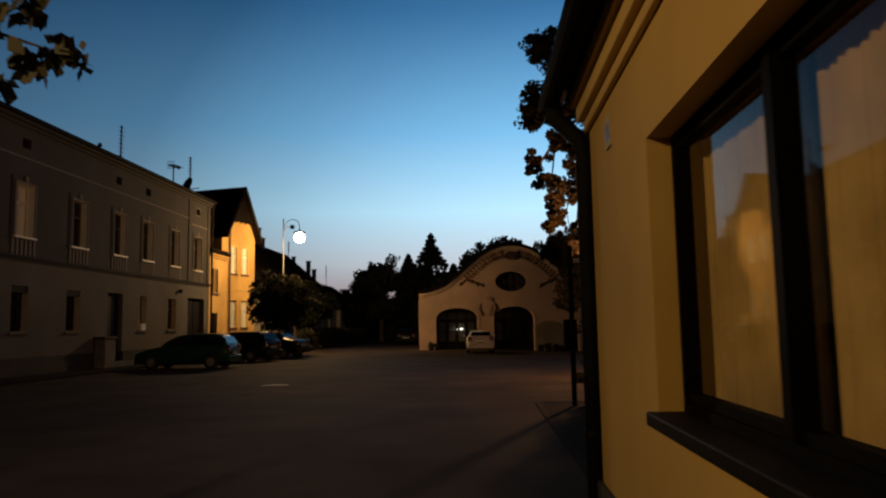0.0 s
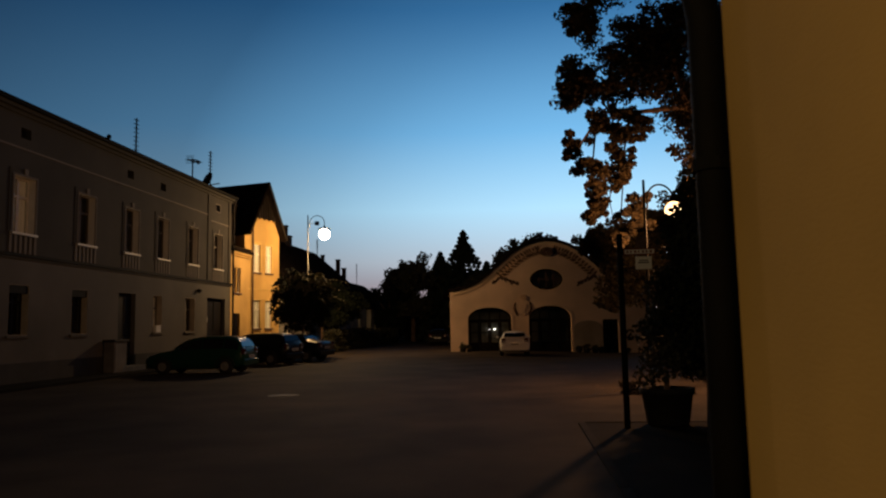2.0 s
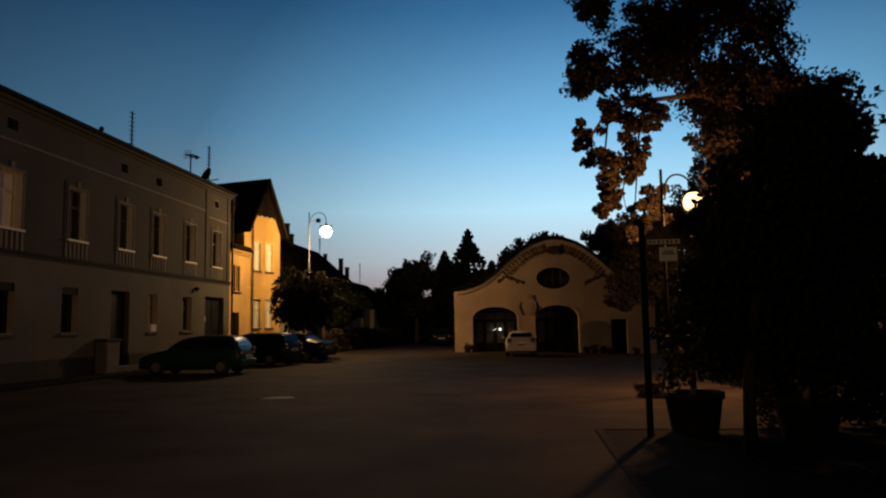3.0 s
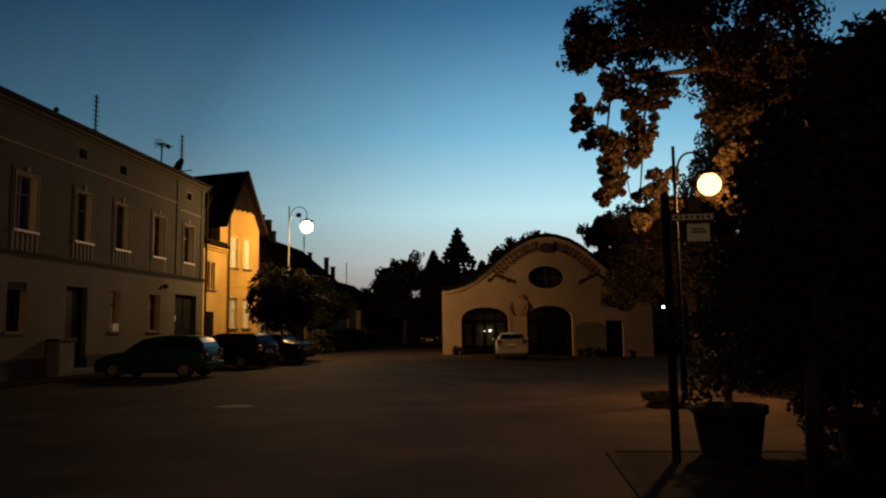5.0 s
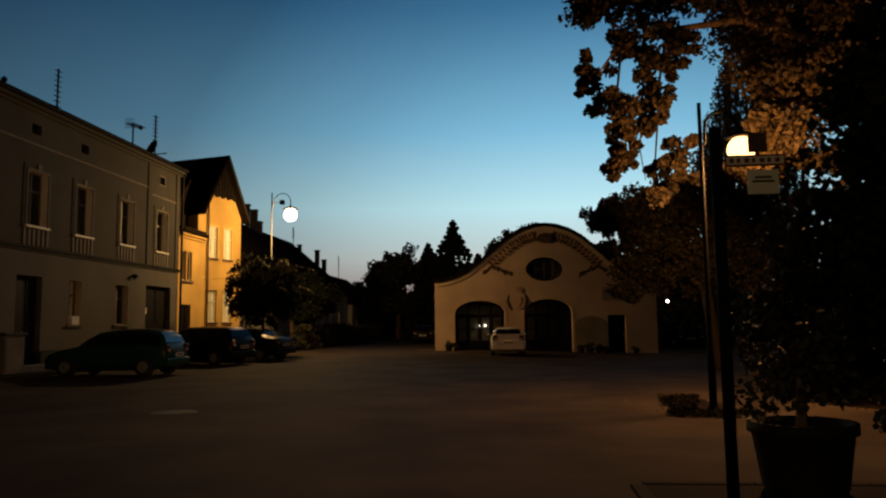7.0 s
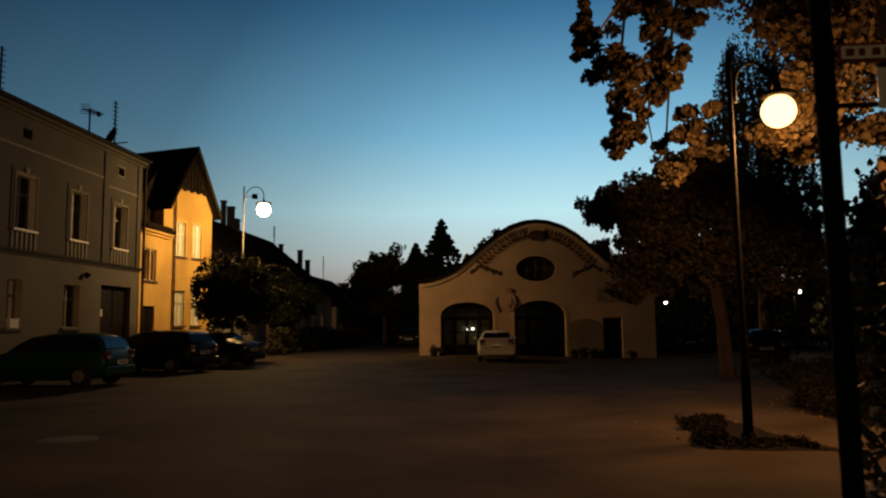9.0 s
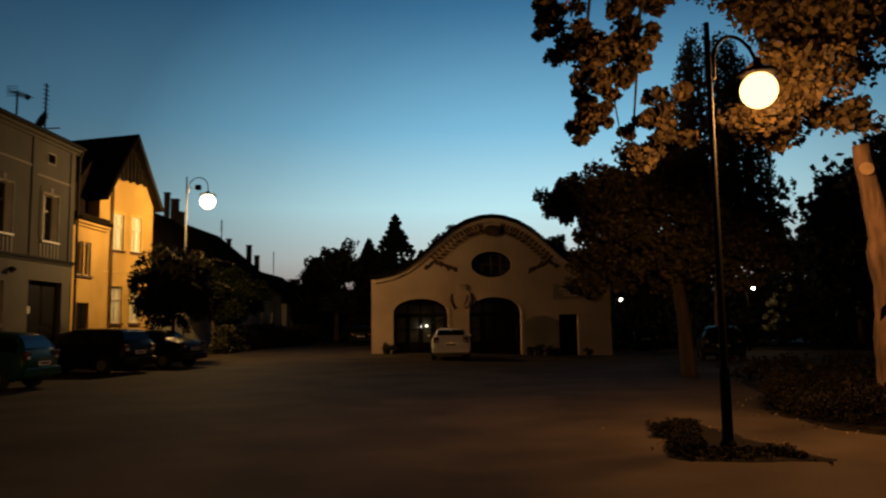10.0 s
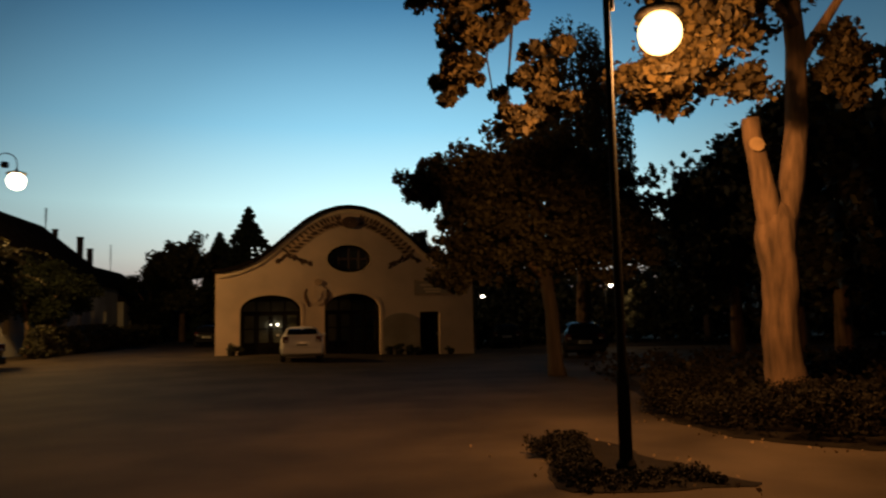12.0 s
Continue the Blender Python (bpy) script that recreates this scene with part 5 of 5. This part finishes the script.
for x, y, h, r, seed in ((-10.8, 84, 9.8, 3.9, 51), (-7.4, 88, 10.2, 2.6, 52), (-14.0, 100, 7.0, 4.0, 54), (-8.5, 104, 6.0, 5.0, 55), (-3.2, 78, 7.5, 2.6, 56), (4.5, 82, 12.0, 3.8, 57), (9.8, 75, 9.4, 3.2, 50)):
    broadleaf(x, y, h, r, seed, 0.08, 260, 0.36, 50)
for x, y, h, r, seed in ((18.4, 38, 10.0, 3.5, 62), (18.2, 44, 9.8, 2.6, 59), (19.6, 42, 10.5, 4.2, 60), (21, 37, 12.5, 4.6, 63), (24, 45, 13, 5.0, 64), (14.5, 66, 8.5, 4.0, 65), (11.2, 63.5, 7.5, 3.0, 61), (26, 60, 9.0, 4.5, 66), (31.5, 58, 12.5, 5.5, 67), (15.0, 30.0, 8.0, 3.0, 68), (19.5, 29, 12, 4.2, 69)):
    broadleaf(x, y, h, r, seed, 0.03, 300, 0.34, 50, "dark leafy tree in the park behind the hedge", "park trees")
mound = base("broadleaf_tree", "broad dark tree crown rising behind the hall's roof", "tree", "background trees")
limbs(mound, "trunk", [([(1.0, 84.0, -0.4), (1.0, 84.0, 3.0), (1.1, 84.0, 6.5), (1.2, 84.0, 10.0)], [0.4, 0.3, 0.2, 0.08])], seed=57)
leaves("crown", blob_clumps(58, [((2.2, 84, 9.0), (2.6, 2.2, 2.6), 150, 0.6), ((0.2, 84, 7.8), (2.6, 2.2, 2.5), 130, 0.6), ((3.6, 84, 8.4), (2.6, 2.2, 2.8), 110, 0.6), ((0.8, 84, 5.0), (4.2, 2.4, 3.0), 150, 0.7)]), 0.36, LEAF_DARK, mound, 59, 0.3, 46)
dome = base("street_tree", "small dense round street tree before the tall lamp", "tree", "street trees")
limbs(dome, "trunk", [([(-11.9, 45.9, -0.1), (-11.9, 45.9, 1.2), (-11.85, 45.9, 3.0)], [0.11, 0.09, 0.05])], seed=70)
# the crown's shaded body is drawn by its darker leaf colour
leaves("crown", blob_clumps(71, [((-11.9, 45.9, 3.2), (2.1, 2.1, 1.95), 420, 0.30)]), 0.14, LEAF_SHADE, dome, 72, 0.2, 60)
rnd = random.Random(77)
cl = []
for k in range(64):
    a, q = rnd.uniform(-0.9, 2.6), rnd.uniform(0.7, 1.5)
    x0, y0, z0 = -11.7 + rnd.uniform(-0.9, 1.1), 45.9 + rnd.uniform(-1.0, 0.9), 4.15 + rnd.uniform(-0.9, 0.7)
    for i in range(9):
        t = i / 8
        cl.append((x0 + math.cos(a) * q * t * 1.1, y0 - math.sin(a) * q * t * 0.8, z0 + 0.55 * t - 0.75 * t * t, 0.08 * (1.1 - 0.5 * t)))
leaves("feathered_sprays", cl, 0.12, LEAF_LIT, dome, 78, 0.6, 8, label="feathered leaf sprays, lamplight put into their pale colour")
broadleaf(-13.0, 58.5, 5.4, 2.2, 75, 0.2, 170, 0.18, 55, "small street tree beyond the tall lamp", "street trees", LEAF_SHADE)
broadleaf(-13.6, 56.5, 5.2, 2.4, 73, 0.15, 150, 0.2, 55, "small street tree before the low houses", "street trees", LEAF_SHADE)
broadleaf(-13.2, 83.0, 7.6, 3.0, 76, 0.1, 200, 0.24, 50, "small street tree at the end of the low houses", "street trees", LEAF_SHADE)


def spruce(x, y, h, r, seed):
    t = base("spruce_tree", "dark pointed spruce behind the hall", "tree", "background trees")
    limbs(t, "trunk", [([(x, y, -0.1), (x, y, h * 0.6), (x, y, h)], [0.22, 0.1, 0.02])], seed=seed)
    rnd = random.Random(seed)
    cl = []
    for k in range(26):
        z = h * (0.08 + 0.9 * k / 25)
        rr = r * (1 - k / 25.5) ** 0.85 * rnd.uniform(0.8, 1.15)
        for i in range(18):
            a = rnd.uniform(0, 6.28)
            for q in (0.35, 0.7, 1.0):
                cl.append((x + math.cos(a) * rr * q, y + math.sin(a) * rr * q, z - 0.25 * q * rr * 0.6, 0.16 + 0.12 * (1 - k / 25)))
    cl.append((x, y, h, 0.12))
    leaves("crown", cl, 0.36, NEEDLE, t, seed, 0.6, 26)


spruce(-5.1, 84, 12.0, 4.5, 81)
spruce(-7.9, 86, 9.9, 3.2, 82)
spruce(-2.6, 85, 8.6, 3.0, 83)

# twigs of a young tree that reach in beside the start of the walk
young = base("young_tree", "slender young tree with hanging leafy twigs", "tree", "street trees")
limbs(young, "trunk", [([(-3.2, 6.0, -0.1), (-3.15, 6.0, 1.5), (-3.1, 5.95, 3.2), (-3.1, 5.9, 4.6)], [0.09, 0.075, 0.05, 0.02])], seed=91)
limbs(young, "limb", [([(-3.12, 5.97, 2.6), (-2.7, 5.6, 3.1), (-2.1, 5.2, 3.15), (-1.66, 5.25, 3.0)], [0.03, 0.02, 0.012, 0.005]), ([(-2.7, 5.6, 3.1), (-2.2, 5.2, 2.95), (-1.85, 5.2, 2.82)], [0.012, 0.008, 0.004])], seed=92, seg=6)
leaves("crown", [(-1.62, 5.28, 2.98, 0.13), (-1.78, 5.2, 2.92, 0.12), (-1.95, 5.15, 2.82, 0.13), (-2.05, 5.1, 2.76, 0.12), (-1.80, 5.25, 3.22, 0.10), (-1.95, 5.15, 3.16, 0.12), (-2.1, 5.05, 3.12, 0.14), (-2.15, 5.1, 2.9, 0.10)]
       + blob_clumps(93, [((-3.3, 5.9, 4.6), (0.7, 0.7, 0.8), 50, 0.22)]), 0.10, LEAF_DARK, young, 94, 0.8, 34)


# ---- hedge, bed, tubs, fallen leaves ----
def along(pts, t):
    n = len(pts) - 1
    i = min(n - 1, int(t * n))
    k = t * n - i
    return Vector(pts[i]).lerp(Vector(pts[i + 1]), k)


def soil(name, loop, label):
    bm = bmesh.new()
    rag = random.Random(len(loop))
    edge = []
    for (xa, ya), (xb, yb) in zip(loop, loop[1:] + loop[:1]):
        n = max(1, min(8, int(math.hypot(xb - xa, yb - ya) / 0.14)))
        edge += [(xa + (xb - xa) * k / n + rag.uniform(-0.045, 0.045), ya + (yb - ya) * k / n + rag.uniform(-0.045, 0.045)) for k in range(n)]
    bm.faces.new([bm.verts.new((x, y, ground_z(x, y) + 0.004)) for x, y in edge])
    r = bmesh.ops.extrude_face_region(bm, geom=bm.faces[:])
    for v in [g for g in r["geom"] if isinstance(g, bmesh.types.BMVert)]:
        v.co.z += 0.004
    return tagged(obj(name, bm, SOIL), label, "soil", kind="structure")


front = [(6.6, 28.2, 0), (5.75, 26.6, 0), (5.62, 25.6, 0), (5.72, 24.0, 0), (6.4, 23.0, 0), (8.0, 22.0, 0), (10.5, 21.0, 0)]
soil("soil_border", [(p[0], p[1]) for p in front] + [(14, 20.5), (40, 24), (40, 48), (14, 40), (10.5, 36), (7.5, 32)], "bare soil of the park border")
rnd = random.Random(101)
cl = []
for _ in range(900):
    p = along(front, rnd.random())
    k = rnd.random() ** 1.3 * 2.6
    h = 0.42 + 0.16 * math.sin(p.x * 3 + p.y * 2)
    cl.append((p.x + 0.15 + k * 0.8 + rnd.uniform(-.08, .08), p.y + 0.1 + k * 0.45, rnd.uniform(0.08, h), rnd.uniform(0.10, 0.17)))
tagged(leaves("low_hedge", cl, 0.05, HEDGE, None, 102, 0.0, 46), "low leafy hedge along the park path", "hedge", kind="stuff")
cl = []
for _ in range(700):
    x, y = rnd.uniform(7.5, 16), rnd.uniform(23.5, 34)
    cl.append((x, y, rnd.uniform(0.05, 0.5), rnd.uniform(0.15, 0.3)))
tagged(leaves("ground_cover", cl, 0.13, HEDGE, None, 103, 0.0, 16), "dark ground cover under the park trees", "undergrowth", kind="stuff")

soil("soil_bed", [(2.9, 22.1), (2.98, 21.93), (3.2, 21.82), (3.7, 21.78), (4.2, 21.74), (4.55, 21.72), (4.62, 21.84), (4.5, 22.15), (4.4, 22.6), (4.25, 23.2), (4.2, 24.0), (4.1, 24.6), (3.85, 24.65), (3.6, 24.2), (3.2, 23.2), (2.96, 22.5)], "small planted bed round the lamp post")
cl = []
edge = [(3.0, 22.2, 0), (3.14, 22.8, 0), (3.3, 23.4, 0), (3.6, 24.4, 0)]
for _ in range(260):
    p = along(edge, rnd.random())
    cl.append((p.x + rnd.uniform(0, 0.36), p.y + rnd.uniform(-.1, .1), rnd.uniform(0.02, 0.11), rnd.uniform(0.05, 0.09)))
for _ in range(24):
    cl.append((3.26 + rnd.uniform(-.12, .12), 23.6 + rnd.uniform(-.2, .2), rnd.uniform(0.04, 0.14), 0.08))
for _ in range(120):
    cl.append((rnd.uniform(3.0, 4.4), rnd.uniform(21.85, 22.5), rnd.uniform(0.01, 0.05), rnd.uniform(0.04, 0.08)))
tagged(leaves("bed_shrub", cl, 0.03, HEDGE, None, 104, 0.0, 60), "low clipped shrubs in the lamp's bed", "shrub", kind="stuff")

cl = []
for _ in range(500):
    cl.append((-12.6 + rnd.uniform(-.5, .5), rnd.uniform(53.5, 82), rnd.uniform(0.1, 1.5), rnd.uniform(0.2, 0.35)))
tagged(leaves("street_hedge", cl, 0.2, LEAF_DARK, None, 105, 0.0, 22), "dark hedge before the low houses", "hedge", kind="stuff")
cl = []
for _ in range(500):
    cl.append((rnd.uniform(-16, -3), rnd.uniform(86, 100), rnd.uniform(0.1, 3.2), rnd.uniform(0.4, 0.7)))
tagged(leaves("far_bushes", cl, 0.36, LEAF_DARK, None, 106, 0.0, 24), "dark bushes that close the street", "bushes", kind="stuff")


bush = base("park_bush", "tall leafy bush lit by the far park lamp", "bush", "park trees")
limbs(bush, "stem", [([(19.4, 56.6, -0.1), (19.4, 56.6, 1.2), (19.5, 56.6, 2.6)], [0.09, 0.06, 0.02])], BARK_DARK, seed=120)
leaves("crown", blob_clumps(121, [((19.5, 56.7, 2.5), (0.7, 0.6, 1.1), 60, 0.2), ((19.3, 56.7, 1.3), (0.6, 0.6, 0.7), 30, 0.2)]), 0.16, LEAF_LIT, bush, 122, 0.4, 30)
cl = []
for _ in range(4200):
    x = rnd.uniform(9, 75)
    cl.append((x, 66 + 0.1 * x + rnd.uniform(-5, 9) - max(0, x - 22) * 0.5, rnd.uniform(0.1, 3.0 + 0.09 * x) * rnd.random() ** 0.3, rnd.uniform(0.5, 0.9)))
tagged(leaves("far_thicket", cl, 0.45, LEAF_DARK, None, 107, 0.0, 26), "dark thicket that closes the park", "bushes", kind="stuff")


cl = []
for _ in range(80):
    p = along(front, rnd.random())
    cl.append((p.x - rnd.random() ** 2 * 0.5, p.y - rnd.random() ** 2 * 0.3, 0.014, 0.03))
for _ in range(40):
    cl.append((rnd.uniform(2.6, 4.6), rnd.uniform(21.4, 24.4), 0.022, 0.03))
tagged(leaves("fallen_leaves", cl, 0.05, LITTER, None, 109, 0.0, 1, 0.12), "dry fallen leaves scattered along the hedge and bed", "leaf litter", kind="stuff")


def tub(x, y, r, h, blobs, seed, label, size=0.08):
    z = 0.012
    t = base("planted_tub", label, "plant tub", "planted tubs")
    part("pot", lathe([(r * 0.72, z), (r * 0.78, z + 0.04), (r * 0.94, z + h - 0.1), (r * 1.02, z + h - 0.09), (r * 1.02, z + h), (r * 0.9, z + h), (r * 0.86, z + h - 0.08)], 28, (x, y, 0)), POT, t, "dark round pot", True)
    part("stem", tube([(x, y, z + h - 0.1), (x + 0.03, y, z + h + 0.8)], [0.05, 0.03], 8), BARK, t)
    leaves("foliage", blob_clumps(seed, blobs), size, LEAF_DARK, t, seed + 1, 0.2, 40)


tub(2.95, 16.75, 0.44, 0.60, [((2.95, 16.75, 1.35), (0.55, 0.55, 0.65), 60, 0.2), ((3.1, 16.75, 2.2), (0.5, 0.5, 0.7), 40, 0.18)], 111, "dark round tub with a dense shrub on the paved strip")
tub(4.3, 16.0, 0.44, 0.60, [((4.3, 16.0, 1.5), (0.7, 0.7, 0.8), 60, 0.22)], 113, "dark round tub with a wide shrub on the paved strip")
small = base("small_tree", "dense tree with a thin trunk on the paved strip, shade put into its leaf colour", "tree", "street trees")
limbs(small, "trunk", [([(3.2, 14.9, 0.01), (3.22, 14.9, 0.9), (3.4, 15.0, 1.9), (3.6, 15.1, 3.0), (3.75, 15.1, 4.0)], [0.085, 0.07, 0.06, 0.04, 0.015])], BARK_DARK, seed=115)
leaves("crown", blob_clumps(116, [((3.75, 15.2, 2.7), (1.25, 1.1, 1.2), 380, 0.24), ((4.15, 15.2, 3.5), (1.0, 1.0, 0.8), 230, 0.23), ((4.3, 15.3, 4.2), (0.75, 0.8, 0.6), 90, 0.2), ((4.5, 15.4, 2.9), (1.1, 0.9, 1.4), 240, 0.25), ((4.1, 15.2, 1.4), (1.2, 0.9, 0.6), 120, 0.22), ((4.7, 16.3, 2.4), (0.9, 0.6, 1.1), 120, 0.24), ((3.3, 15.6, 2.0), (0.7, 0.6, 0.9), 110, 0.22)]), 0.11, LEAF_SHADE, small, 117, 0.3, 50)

cl = []
for _ in range(1150):
    x, z = rnd.uniform(3.25, 9.5), rnd.uniform(0.08, 2.1)
    if z < 0.55 and 4.4 < x < 5.15 or z < 0.8 and x < 4.05 or z > 1.8 + 0.3 * math.sin(x * 4):
        continue
    cl.append((x, 17.45 + rnd.uniform(-.3, .3), z, rnd.uniform(0.12, 0.22)))
tagged(leaves("shrub_row", cl, 0.09, LEAF_DARK, None, 118, 0.0, 40), "dark shrubs at the end of the paved strip", "shrubs", kind="stuff")

post = base("sign_post", "dark metal post with a red-framed name plate and pale plates", "sign post")
PX, PY = 2.23, 16.35
part("post", tube([(PX, PY, 0.012), (PX, PY, 3.12)], 0.05, 14), POLE, post, "", True)
part("post_cap", lathe([(0.052, 3.121), (0.05, 3.14), (0.02, 3.155)], 14, (PX, PY, 0)), POLE, post)
name = part("name_plate", box(PX + 0.06, PY - 0.03, 2.795, PX + 0.56, PY - 0.018, 2.895, 0.003), SIGN_RED, post, "red-framed name plate")
part("plate_face", box(PX + 0.075, PY - 0.034, 2.812, PX + 0.545, PY - 0.031, 2.878), PLATE_WHITE, name)
for k, wd in enumerate((0.04, 0.03, 0.04, 0.025, 0.04, 0.03, 0.04)):
    part("lettering_bar", box(PX + 0.095 + k * 0.063, PY - 0.037, 2.826, PX + 0.095 + k * 0.063 + wd, PY - 0.0345, 2.864), SIGN_RED, name)
pale = part("pale_plate", box(PX + 0.24, PY - 0.03, 2.555, PX + 0.50, PY - 0.02, 2.765, 0.004), PLATE_WHITE, post, "pale sign plate")
for z, wd in ((2.69, 0.14), (2.655, 0.18)):
    part("lettering_bar", box(PX + 0.37 - wd / 2, PY - 0.034, z, PX + 0.37 + wd / 2, PY - 0.0305, z + 0.018), INK, pale)
part("square_plate", box(PX + 0.26, PY - 0.03, 2.915, PX + 0.42, PY - 0.02, 3.085, 0.004), BRICK_DARK, post, "brown square plate")
for z in (2.58, 2.85):
    part("clamp", lathe([(0.058, z - 0.02), (0.058, z + 0.02)], 14, (PX, PY, 0)), POLE, post)
part("bracket", box(PX + 0.05, PY - 0.018, 2.84, PX + 0.60, PY + 0.004, 2.86), POLE, post)
part("bracket", box(PX + 0.05, PY - 0.019, 2.57, PX + 0.50, PY + 0.003, 2.59), POLE, post)
part("plate_strut", box(PX + 0.33, PY - 0.017, 2.862, PX + 0.35, PY + 0.003, 3.06), POLE, post)

cover = base("manhole_cover", "round worn iron manhole cover in the asphalt", "manhole cover")
part("ring", lathe([(0.40, -0.02), (0.40, 0.006), (0.34, 0.008), (0.34, 0.002)], 28, (-5.48, 22.6, 0)), IRON, cover)
part("lid", lathe([(0.33, -0.02), (0.33, 0.012), (0.30, 0.016)], 28, (-5.48, 22.6, 0)), IRON, cover)

for u, s in ((0.75, 0.34), (1.15, 0.26), (4.3, 0.24), (8.25, 0.30), (8.75, 0.34), (9.3, 0.32), (9.7, 0.26), (11.4, 0.24)):
    p = hall_face(u, 0, -0.45)
    z = ground_z(p.x, p.y)
    b = base("potted_plant", "low dark bushy plant in a pot along the hall's wall", "plant pot", "pots along the hall")
    part("pot", lathe([(s * 0.5, z), (s * 0.62, z + s * 0.6), (s * 0.55, z + s * 0.6)], 14, (p.x, p.y, 0)), POT, b)
    leaves("foliage", blob_clumps(int(u * 100), [((p.x, p.y, z + s * 1.0), (s * 0.9, s * 0.7, s * 0.6), 16, s * 0.35)]), 0.08, LEAF_DARK, b, int(u * 100), 0.1, 40)
